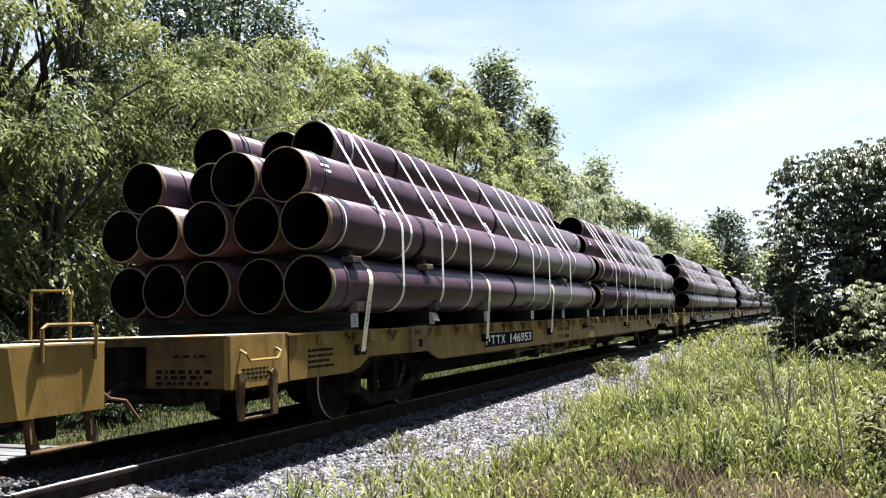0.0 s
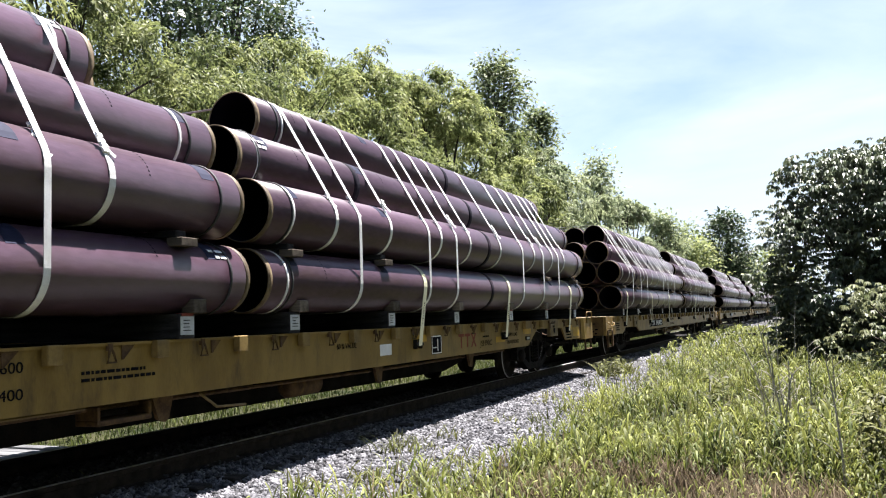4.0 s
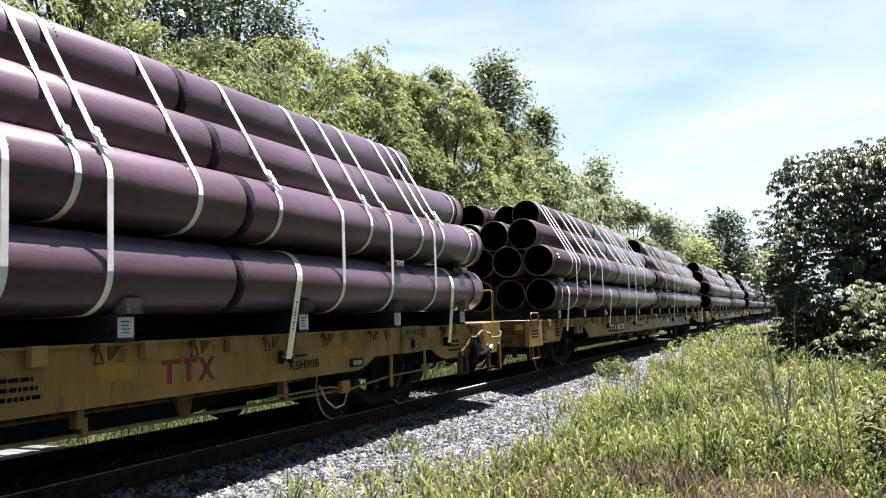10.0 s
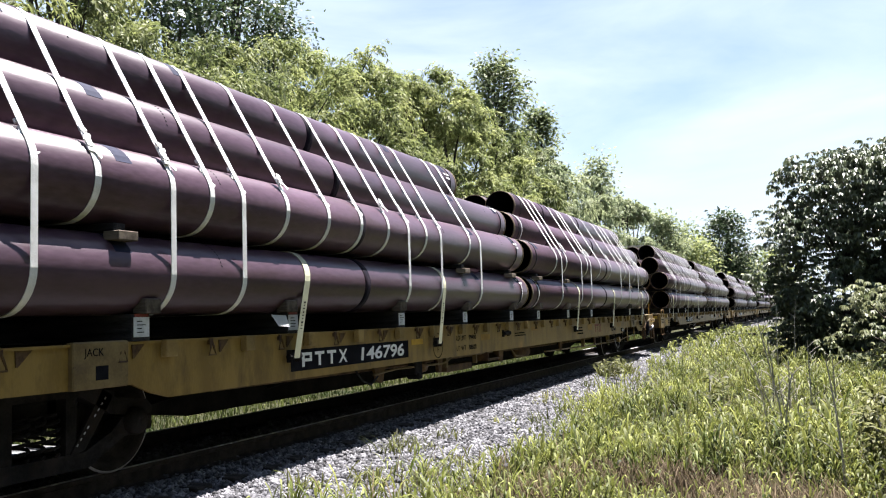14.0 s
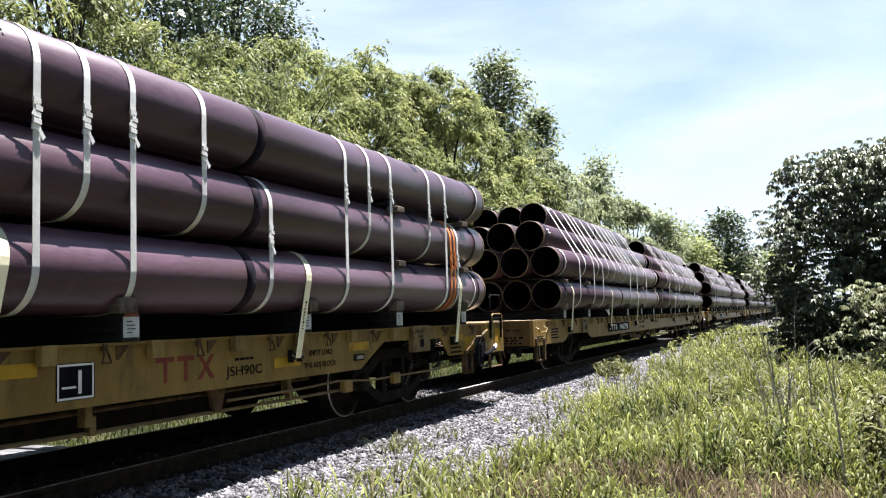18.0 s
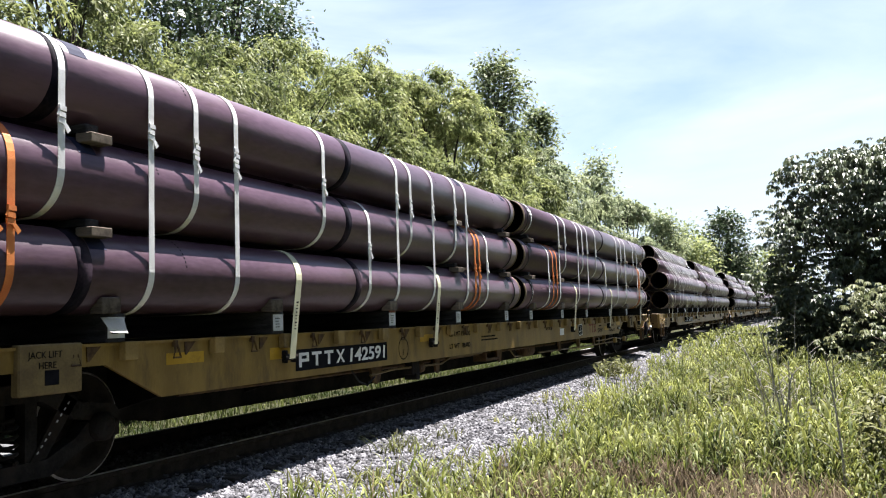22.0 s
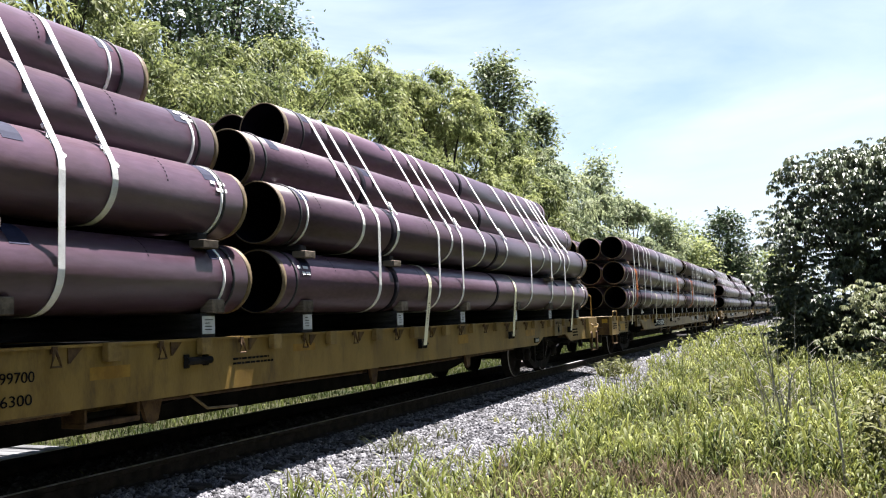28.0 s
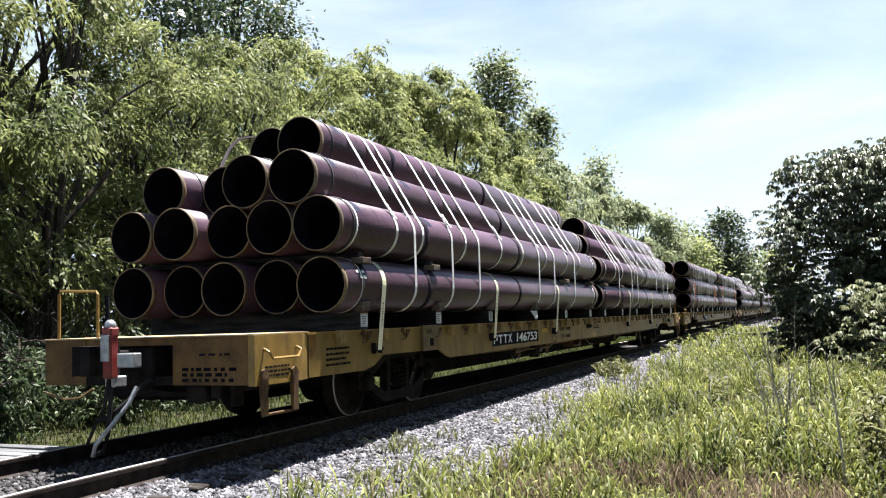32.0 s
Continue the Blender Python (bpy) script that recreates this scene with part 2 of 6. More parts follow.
def rod(bm, pts, r=0.012, seg=6, taper=None):
    """A round bar along points."""
    pts = [Vector(p) for p in pts]
    rings = []
    for i, p in enumerate(pts):
        d = (pts[min(i + 1, len(pts) - 1)] - pts[max(i - 1, 0)]).normalized()
        a = d.orthogonal().normalized() if abs(d.z) > 0.95 else d.cross(Vector((0, 0, 1))).normalized()
        b = d.cross(a)
        rr = r if taper is None else r + (taper - r) * i / (len(pts) - 1)
        rings.append([bm.verts.new(p + (a * math.cos(k * math.tau / seg) + b * math.sin(k * math.tau / seg)) * rr) for k in range(seg)])
    for q, s in zip(rings, rings[1:]):
        for k in range(seg):
            bm.faces.new((q[k], q[(k + 1) % seg], s[(k + 1) % seg], s[k]))
    bm.faces.new(rings[0][::-1])
    bm.faces.new(rings[-1])
    return bm


def lathe(bm, profile, seg, axis="y", smooth=True):
    """A closed ring profile of (radius, along) turned round an axis."""
    rings = []
    for k in range(seg):
        a = k * math.tau / seg
        c, s = math.cos(a), math.sin(a)
        rings.append([bm.verts.new((r * c, w, r * s) if axis == "y" else (w, r * c, r * s)) for r, w in profile])
    n = len(profile)
    for k in range(seg):
        p, q = rings[k], rings[(k + 1) % seg]
        for i in range(n):
            j = (i + 1) % n
            f = bm.faces.new((p[i], q[i], q[j], p[j]))
            f.smooth = smooth
    bmesh.ops.recalc_face_normals(bm, faces=bm.faces)
    return bm


def soup(name, verts, faces, material, parent=None, smooth=False):
    """A mesh from arrays: verts (n, 3), faces (m, k)."""
    me = bpy.data.meshes.new(name)
    verts, faces = np.asarray(verts, dtype=np.float32), np.asarray(faces, dtype=np.int32)
    k = faces.shape[1]
    me.vertices.add(len(verts))
    me.vertices.foreach_set("co", verts.ravel())
    me.loops.add(faces.size)
    me.loops.foreach_set("vertex_index", faces.ravel())
    me.polygons.add(len(faces))
    me.polygons.foreach_set("loop_start", np.arange(0, faces.size, k, dtype=np.int32))
    if smooth:
        me.polygons.foreach_set("use_smooth", np.ones(len(faces), dtype=bool))
    me.update(calc_edges=True)
    return part(name, me, material, parent)


# ---- the train's way ----
KNOTS = [2.0 * i for i in range(17)]
GONE = [0.0, 7.42, 14.73, 22.0, 29.31, 36.61, 43.91, 51.12, 58.24, 65.26, 72.25, 79.26, 86.26, 93.22, 100.20, 106.94, 113.66]


def gone(t):
    """How far the train has rolled after t seconds."""
    i = min(int(t / 2.0), 15)
    h, u = 2.0, (t - KNOTS[i]) / 2.0
    sl = [(GONE[min(k + 1, 16)] - GONE[max(k - 1, 0)]) / (h * (min(k + 1, 16) - max(k - 1, 0))) for k in (i, i + 1)]
    return ((2 * u**3 - 3 * u**2 + 1) * GONE[i] + (u**3 - 2 * u**2 + u) * h * sl[0]
            + (-2 * u**3 + 3 * u**2) * GONE[i + 1] + (u**3 - u**2) * h * sl[1])


MOVING = []
WHEELS = []
WHEEL_R = 0.42


# ---- ground ----
GX = [-1500, -400, -120, -40, -12, -6, -3.4, -2.5, -1.3, -0.9, 0.9, 1.3, 1.8, 2.4, 3.2, 4.2, 5, 6, 7, 9, 12, 20, 40, 120, 400, 1500]
GZ = [-0.5, -0.5, -0.5, -0.5, -0.45, -0.42, -0.42, -0.36, -0.25, -0.19, -0.19, -0.25, -0.31, -0.37, -0.42, -0.43, -0.43, -0.43, -0.42, -0.40, -0.38, -0.35, -0.4, -0.5, -0.5, -0.5]


def ground_z(x, y):
    return np.interp(x, GX, GZ) + 0.03 * np.sin(x * 1.3 + y * 0.35) * (np.abs(x) > 3.0) * (np.abs(x) < 30)


def sheet(name, xs, ys, lift, material, label, wobble=0.0):
    X, Y = np.meshgrid(np.array(xs, dtype=float), np.array(ys, dtype=float))
    Z = ground_z(X, Y) + lift
    if wobble:
        X[:, 0] += wobble * np.sin(Y[:, 0] * 0.9) + wobble * np.sin(Y[:, 0] * 2.3)
        X[:, -1] += wobble * np.sin(Y[:, 0] * 0.7 + 1) + wobble * np.sin(Y[:, 0] * 1.9)
        Z[:, 0] -= 0.12
        Z[:, -1] -= 0.12
    n, m = X.shape
    idx = np.arange(n * m).reshape(n, m)
    f = np.stack([idx[:-1, :-1], idx[:-1, 1:], idx[1:, 1:], idx[1:, :-1]], -1).reshape(-1, 4)
    return tagged(soup(name, np.stack([X, Y, Z], -1).reshape(-1, 3), f, material, smooth=True), label, kind="structure")


GY = [-1500, -400, -150] + [-120 + 6 * i for i in range(20)] + [0.5 * i for i in range(121)] + [66, 80, 100, 150, 250, 500, 1200, 3500]
sheet("ground", sorted(GX + [-9, -4.5, -3, 2.1, 2.8, 3.7, 4.6, 5.5, 8, 10, 15]), GY, 0.0, M_SOIL, "grassy soil beside the railway line")
sheet("ballast_bed", [-2.75, -2.4, -1.9, -1.3, -0.9, 0, 0.9, 1.3, 1.8, 2.3, 2.75], [y for y in GY if -130 <= y <= 250], 0.015, M_BED, "grey crushed stone ballast under the track", 0.12)

rng = np.random.default_rng(3)


def scatter_stones(name, n, x0, x1, y0, y1, smin, smax, label, material=M_STONE):
    """Angular stones, each a jittered block."""
    base = np.array([(sx, sy, sz) for sz in (-1, 1) for sy in (-1, 1) for sx in (-1, 1)], dtype=float)
    quads = np.array([(0, 2, 3, 1), (4, 5, 7, 6), (0, 1, 5, 4), (2, 6, 7, 3), (0, 4, 6, 2), (1, 3, 7, 5)])
    y = y0 + (y1 - y0) * rng.random(n) ** 1.6
    x = x0 + (x1 - x0) * rng.random(n)
    s = smin + (smax - smin) * rng.random(n) ** 1.5
    v = base[None] * (0.55 + 0.45 * rng.random((n, 8, 3))) * (s[:, None, None] * (0.6 + 0.6 * rng.random((n, 1, 3))))
    q = rng.normal(size=(n, 4))
    q /= np.linalg.norm(q, axis=1)[:, None]
    w, a, b, c = q.T
    R = np.stack([1 - 2 * (b * b + c * c), 2 * (a * b - c * w), 2 * (a * c + b * w), 2 * (a * b + c * w), 1 - 2 * (a * a + c * c), 2 * (b * c - a * w),
                  2 * (a * c - b * w), 2 * (b * c + a * w), 1 - 2 * (a * a + b * b)], -1).reshape(n, 3, 3)
    v = np.einsum("nij,nkj->nki", R, v)
    v += np.stack([x, y, ground_z(x, y) + 0.015 + s * 0.25], -1)[:, None]
    f = (quads[None] + 8 * np.arange(n)[:, None, None]).reshape(-1, 4)
    return tagged(soup(name, v.reshape(-1, 3), f, material), label, "gravel", kind="stuff")


scatter_stones("ballast_stones", 62000, 0.85, 3.1, 4.5, 30, 0.009, 0.027, "pale grey angular ballast stones beside the rail")
scatter_stones("ballast_stones", 15000, -2.4, 0.85, 4.0, 22, 0.012, 0.032, "shade-darkened grey ballast stones between and beyond the rails", M_SHADESTONE)
scatter_stones("ballast_stones", 7000, -2.4, 3.0, -14, 4.5, 0.016, 0.036, "grey ballast stones beside the verge")
scatter_stones("ballast_stones", 8000, 0.85, 3.0, 25, 80, 0.03, 0.06, "pale grey ballast stones along the track")


# ---- track ----
def rail(x):
    poly = [(-0.07, -0.17), (0.07, -0.17), (0.07, -0.155), (0.012, -0.135), (0.012, -0.045), (0.036, -0.035), (0.036, -0.006), (0.028, 0), (-0.028, 0), (-0.036, -0.006), (-0.036, -0.035), (-0.012, -0.045), (-0.012, -0.135), (-0.07, -0.155)]
    bm = prism(bmesh.new(), [(x + u, v) for u, v in poly], "y", -130, 260)
    return tagged(part("rail", bm, M_RAIL), "rusty steel rail with a worn head on sleepers", "rail", "rails of the track", "structure")


for rx in (-0.755, 0.755):
    r_ob = rail(rx)
    top = boxes((rx - 0.026, rx + 0.026, -130, 260, 0.0005, 0.002))
    part("rail_head", top, M_TREAD, r_ob, "polished running surface")
tie_mesh = None
for i in range(170):
    bm = boxes((-1.3, 1.3, -0.11, 0.11, -0.34, -0.165), bevel=0.012) if tie_mesh is None else tie_mesh
    t_ob = part("sleeper", bm, M_TIE)
    tie_mesh = t_ob.data
    t_ob.location = (random.uniform(-0.03, 0.03), -6 + i * 0.52 + random.uniform(-0.02, 0.02), random.uniform(-0.034, -0.018))
    t_ob.rotation_euler.z = random.uniform(-0.015, 0.015)
    tagged(t_ob, "weathered dark wooden sleeper bedded in ballast", "sleeper", "sleepers of the track", "structure")


# ---- the train ----
def mover(ob, m=None):
    """Keeps a thing that rolls with the train; m is its pose at the start."""
    if m is not None:
        ob.matrix_basis = m
    MOVING.append(ob)
    return ob


def text_mesh(words, height, bold=0.0):
    cu = bpy.data.curves.new("lettering", "FONT")
    cu.body, cu.size, cu.extrude, cu.fill_mode = words, height / 0.72, 0.001, "BOTH"
    cu.offset, cu.shear = bold, 0.08 if bold else 0.0
    tmp = bpy.data.objects.new("lettering", cu)
    me = bpy.data.meshes.new_from_object(tmp)
    bpy.data.objects.remove(tmp)
    return me


def side_text(words, u, z, height, material, parent, x=1.434, width=None, bold=0.0):
    """Lettering on the side that faces +x; u grows to the reader's right."""
    me = text_mesh(words, height, bold)
    xs = [v.co.x for v in me.vertices]
    squeeze = width / (max(xs) - min(xs)) if width else 1.0
    ob = part("lettering", me, material, parent)
    ob["kind"] = "stuff"
    ob.matrix_basis = Matrix.Translation((x, u, z)) @ Matrix.Rotation(radians(90), 4, "Z") @ Matrix.Rotation(radians(90), 4, "X") @ Matrix.Diagonal((squeeze, 1, 1, 1))
    return ob


def bars(u0, u1, z0, z1, rows, material, parent, x=1.4335, seed=1):
    """Writing too small to read, as plain bars."""
    rnd = random.Random(seed)
    bm = bmesh.new()
    h = (z1 - z0) / rows
    for r in range(rows):
        u = u0
        end = u1 - rnd.random() * 0.25 * (u1 - u0)
        while u < end:
            w = min(rnd.uniform(0.02, 0.075), end - u)
            box(bm, x - 0.003, x + 0.001, u, u + w, z0 + r * h + 0.27 * h, z0 + r * h + 0.73 * h)
            u += w + 0.016
    ob = part("stencil", bm, material, parent)
    ob["kind"] = "stuff"
    return ob


LEN = {1: 26.87, 2: 27.2}
BOGIES = {1: (3.77, 23.62), 2: (3.85, 23.80)}
PADS = {1: (3.91, 23.55), 2: (3.91, 23.76)}
ZB = 0.27
SILL = {1: [(0, 0.61), (2.14, 0.60), (2.38, 0.645), (2.60, 0.75), (4.25, 0.74), (4.45, 0.66), (4.65, 0.61)],
        2: [(0.27, 0.63), (2.42, 0.63), (2.72, 0.885), (4.42, 0.90), (5.0, 0.62)]}


def wheelset():
    bm = bmesh.new()
    R = WHEEL_R
    for s in (-1, 1):
        prof = [(0.09, 0.70), (0.12, 0.66), (0.30, 0.715), (0.345, 0.69), (R + 0.025, 0.69), (R + 0.025, 0.715), (R + 0.002, 0.735), (R - 0.003, 0.822), (R - 0.020, 0.832), (0.345, 0.828), (0.32, 0.765), (0.13, 0.80), (0.11, 0.86), (0.09, 0.86)]
        lathe(bm, [(r, s * w) for r, w in prof], 40, "x")
    lathe(bm, [(0.075, -1.02), (0.075, 1.02), (0.001, 1.02), (0.001, -1.02)], 14, "x")
    return bm


WHEEL_MESH = []


def bogie(car, u, near):
    bm = boxes((-0.95, 0.95, -0.16, 0.16, 0.42, 0.66), (-0.5, 0.5, -0.24, 0.24, 0.60, 0.72), bevel=0.02)
    b = part("bogie", bm, M_DARK, car, "dark grimy cast steel freight bogie")
    b.location = (0, u, 0)
    for s in (-1, 1):
        f = bmesh.new()
        x0, x1 = (0.93, 1.05) if s > 0 else (-1.05, -0.93)
        # the frame with two windows: top chord, columns, bottom chord
        prism(f, [(-1.12, 0.50), (-1.05, 0.58), (-0.72, 0.62), (-0.40, 0.79), (0.40, 0.79), (0.72, 0.62), (1.05, 0.58), (1.12, 0.50), (1.08, 0.44), (0.66, 0.50), (0.36, 0.66), (-0.36, 0.66), (-0.66, 0.50), (-1.08, 0.44)], "x", x0, x1)
        prism(f, [(-1.10, 0.46), (-0.78, 0.46), (-0.66, 0.36), (-0.40, 0.25), (0.40, 0.25), (0.66, 0.36), (0.78, 0.46), (1.10, 0.46), (1.10, 0.34), (0.80, 0.31), (0.44, 0.13), (-0.44, 0.13), (-0.80, 0.31), (-1.10, 0.34)], "x", x0, x1)
        for c in (-0.28, 0.28):
            box(f, x0 + 0.01, x1 - 0.01, c - 0.05, c + 0.05, 0.22, 0.70)
        sf = part("side_frame", f, M_DARK, b)
        if s > 0 and near:
            k = bmesh.new()
            for q in range(9):
                if q == 4:
                    continue
                c, z = 0.33 + 0.034 * q, 0.30 + 0.040 * q
                prism(k, [(c - 0.014, z + 0.003), (c - 0.006, z - 0.004), (c + 0.010, z + 0.012), (c + 0.002, z + 0.019)], "x", x1 + 0.0005, x1 + 0.003)
            part("chalk_marks", k, M_CHALK, sf, "row of white painted marks")["kind"] = "stuff"
            part("frame_plate", prism(bmesh.new(), [(0.26, 0.24), (0.40, 0.26), (0.70, 0.66), (0.58, 0.70)], "x", x1 - 0.03, x1), M_DARK, sf)
        if s > 0 or near:
            g = bmesh.new()
            for c in (-0.13, 0.0, 0.13):
                pts = []
                for k in range(41):
                    a = k * math.tau / 8
                    pts.append((s * 1.0 + 0.055 * math.cos(a), c + 0.055 * math.sin(a), 0.26 + 0.30 * k / 40))
                rod(g, pts, 0.014, 5)
            part("spring", g, M_DARK, b)
        for c in (-0.9, 0.9):
            k = bmesh.new()
            lathe(k, [(0.11, s * 0.98), (0.11, s * 1.10), (0.07, s * 1.13), (0.001, s * 1.13), (0.001, s * 0.98)], 12, "x")
            cap = part("bearing_cap", k, M_DARK, b)
            cap.location = (0, c, WHEEL_R)
    for c in (-0.9, 0.9):
        w = part("wheelset", WHEEL_MESH[0] if WHEEL_MESH else wheelset(), M_WHEEL, b)
        if not WHEEL_MESH:
            WHEEL_MESH.append(w.data)
            w.data.materials.append(M_TREAD)
            for p in w.data.polygons:
                rr = math.hypot(p.center.y, p.center.z)
                if WHEEL_R - 0.019 < rr < WHEEL_R - 0.006 and abs(p.center.x) > 0.815:
                    p.material_index = 1
        w.location = (0, c, WHEEL_R)
        WHEELS.append((w, c))
    return b


def knuckle(car, u, d):
    bm = bmesh.new()
    box(bm, -0.08, 0.08, u, u + d * 0.34, 0.79, 0.95, bevel=0.015)
    poly = [(-0.17, 0.30), (0.15, 0.30), (0.17, 0.44), (0.05, 0.47), (0.04, 0.56), (-0.07, 0.56), (-0.10, 0.50), (-0.19, 0.54)]
    lo = [bm.verts.new((a, u + d * b, 0.73)) for a, b in poly]
    hi = [bm.verts.new((a, u + d * b, 1.0)) for a, b in poly]
    bm.faces.new(lo)
    bm.faces.new(hi[::-1])
    for i in range(len(poly)):
        j = (i + 1) % len(poly)
        bm.faces.new((lo[j], lo[i], hi[i], hi[j]))
    bmesh.ops.recalc_face_normals(bm, faces=bm.faces)
    return part("coupler", bm, M_DARK, car, "rusty knuckle coupler")


def end_marks(car, y, d, kind):
    """Stencils and the bar on the end wall beside the coupler."""
    rnd = random.Random(int(kind * 7 + d))
    bm = bmesh.new()
    rows = ((0.64, 0.66, 1.24, 0.032), (0.69, 0.66, 1.24, 0.032), (0.74, 0.66, 1.32, 0.032), (0.88, 0.86, 1.22, 0.022)) if kind == 1 else ((0.92, 0.88, 1.22, 0.022), (0.87, 0.86, 1.24, 0.022), (0.68, 0.70, 1.20, 0.026))
    for z, x0, x1, h in rows:
        x = x0
        while x < x1 - 0.04:
            w = rnd.uniform(0.025, 0.085)
            box(bm, x, min(x + w, x1), y + d * 0.0005, y + d * 0.002, z, z + h)
            x += w + rnd.uniform(0.015, 0.05)
    st = part("stencil", bm, M_INK, car, "black stencilled notice")
    st["kind"] = "stuff"
    if kind == 2:
        part("cross_bar", rod(bmesh.new(), [(0.66, y, 0.80), (0.68, y + d * 0.05, 0.80), (1.20, y + d * 0.05, 0.80), (1.22, y, 0.80)], 0.012, 6), M_TAN, car, "thin pale cross bar")
        part("reflector", boxes((1.22, 1.36, y + d * 0.0005, y + d * 0.003, 0.90, 1.0)), M_YELB, car, "bright yellow reflective plate")


def flat_car(kind, y0, number, last=False, near=True, label=""):
    car = new("flat_car")
    L = LEN[kind]
    e0 = 0.0 if kind == 1 else 0.27
    tagged(car, label or "long yellow steel railway flat car loaded with pipes", "flat car", "flat cars of the train")
    part("deck", boxes((-1.04, 1.36, e0 + 0.11, L - e0 - 0.11, 0.975, 1.035), (-1.39, -1.042, 1.02, L - 1.02, 0.975, 1.035)), M_DARK, car, "dark worn deck")
    half = SILL[kind]
    low = half + [(L - u, z) for u, z in half[::-1]]
    for s in (-1, 1):
        if s < 0:
            poly = [(1.0, 0.61)] + [p for p in low if p[0] > 1.0] + [(L - e0, 1.05), (1.0, 1.05)]
        else:
            poly = [(e0 + 0.02, low[0][1])] + low[1:-1] + [(L - e0 - 0.02, low[-1][1]), (L - e0 - 0.02, 1.05), (e0 + 0.02, 1.05)]
        bm = prism(bmesh.new(), poly, "x", s * 1.40, s * 1.43)
        part("side_sill", bm, M_YEL, car, "yellow painted side sill with stained lower edge")
        bm = boxes((s * 1.30, s * 1.45, e0 + 0.9, L - e0 - 0.9, 1.035, 1.055))
        part("top_flange", bm, M_YEL, car)
    part("centre_sill", prism(bmesh.new(), [(1.2, 0.965), (1.2, 0.48), (4.9, 0.46), (6.2, ZB), (L - 6.2, ZB), (L - 4.9, 0.46), (L - 1.2, 0.48), (L - 1.2, 0.965)], "x", -0.32, 0.32), M_DARK, car, "dark deep centre sill")
    for i in range(9):
        u = 5.6 + i * 2.0
        bm = prism(bmesh.new(), [(-1.39, 0.97), (1.39, 0.97), (1.39, 0.70), (0.32, 0.42), (-0.32, 0.42), (-1.39, 0.70)], "y", u - 0.03, u + 0.03)
        part("cross_bearer", bm, M_DARK, car)
    for end in (0, 1):
        def U(u):
            return u if end == 0 else L - u
        d = -1 if end == 0 else 1
        ya, yb = sorted((U(e0), U(e0 + 0.10)))
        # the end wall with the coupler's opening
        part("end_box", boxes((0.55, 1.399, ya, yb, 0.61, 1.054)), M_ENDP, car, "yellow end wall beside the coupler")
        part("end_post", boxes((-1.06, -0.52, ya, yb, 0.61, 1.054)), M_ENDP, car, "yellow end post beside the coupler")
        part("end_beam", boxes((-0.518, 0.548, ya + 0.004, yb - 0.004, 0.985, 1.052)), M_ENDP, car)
        part("striker_beam", boxes((-0.518, 0.548, ya + 0.004, yb - 0.004, 0.61, 0.69)), M_DARK, car)
        ya, yb = sorted((U(e0 - 0.02), U(e0 + 0.93)))
        part("end_platform", boxes((-1.10, 1.455, ya, yb, 1.056, 1.068)), M_PLATE, car, "yellow end platform plate in a paler, sunlit tone")
        # the side cheek stands a little proud of the sill and slopes back to it
        e1, e2, e3 = U(e0), U(e0 + 0.72), U(e0 + 0.95)
        bm = bmesh.new()
        lo = [bm.verts.new((x, y, 0.60)) for x, y in ((1.40, e1), (1.47, e1), (1.47, e2), (1.431, e3), (1.40, e3))]
        hi = [bm.verts.new((v.co.x, v.co.y if k != 2 else e2 + (e3 - e2) * 0.35, 1.054)) for k, v in enumerate(lo)]
        bm.faces.new(lo)
        bm.faces.new(hi[::-1])
        for k in range(5):
            bm.faces.new((lo[k], lo[(k + 1) % 5], hi[(k + 1) % 5], hi[k]))
        bmesh.ops.recalc_face_normals(bm, faces=bm.faces)
        part("end_cheek", bm, M_YEL, car, "bright yellow end cheek with stencilled notice")
        part("weld_seam", rod(bmesh.new(), [(1.436, e3, 0.61), (1.436, e3, 1.05)], 0.006, 5), M_HANG, car, "rusty weld seam")
        ra, rb = sorted((e3 + (e2 - e3) * 0.1, e3 - (e2 - e3) * 0.7))
        part("rust_stain", prism(bmesh.new(), [(ra, 1.048), (rb, 1.048), (rb - 0.02, 0.86), (ra + 0.07, 0.78), (ra + 0.03, 0.90)], "x", 1.4302, 1.4318), M_STAIN, car, "streaky rust stain")
        knuckle(car, U(e0 + 0.05), d)
        bogie(car, BOGIES[kind][end], near)
        for s in (-1, 1):
            pu = PADS[kind][end]
            bm = boxes((s * 1.40, s * 1.475, pu - 0.26, pu + 0.26, 0.74, 1.07), bevel=0.01)
            pad = part("jacking_pad", bm, M_TAN, car)
            # flat black patch stands in for the dark inside the pad's hole
            part("pad_hole", boxes((s * 1.470, s * 1.4775, pu - 0.06, pu + 0.06, 0.80, 0.90), bevel=0.003), M_INK, pad)
            if s < 0:
                continue
            # stirrup step
            bm = bmesh.new()
            ua, ub = U(e0 + 0.12), U(e0 + 0.62)
            zb = 0.33 if kind == 1 else 0.38
            rod(bm, [(s * 1.44, ua, 0.66), (s * 1.46, ua, zb + 0.06), (s * 1.46, ua, zb), (s * 1.46, ub, zb), (s * 1.46, ub, zb + 0.06), (s * 1.44, ub, 0.66)], 0.016)
            part("step", bm, M_HANG, car, "bent bar stirrup step")
            for uh in (ua, ub):
                if kind == 1:
                    poly = [(uh - 0.05, 0.72), (uh + 0.0, 0.75), (uh + 0.05, 0.70), (uh + 0.045, 0.56), (uh + 0.03, 0.50), (uh + 0.045, 0.45), (uh + 0.04, 0.33), (uh - 0.04, 0.33), (uh - 0.045, 0.45), (uh - 0.03, 0.50), (uh - 0.045, 0.56)]
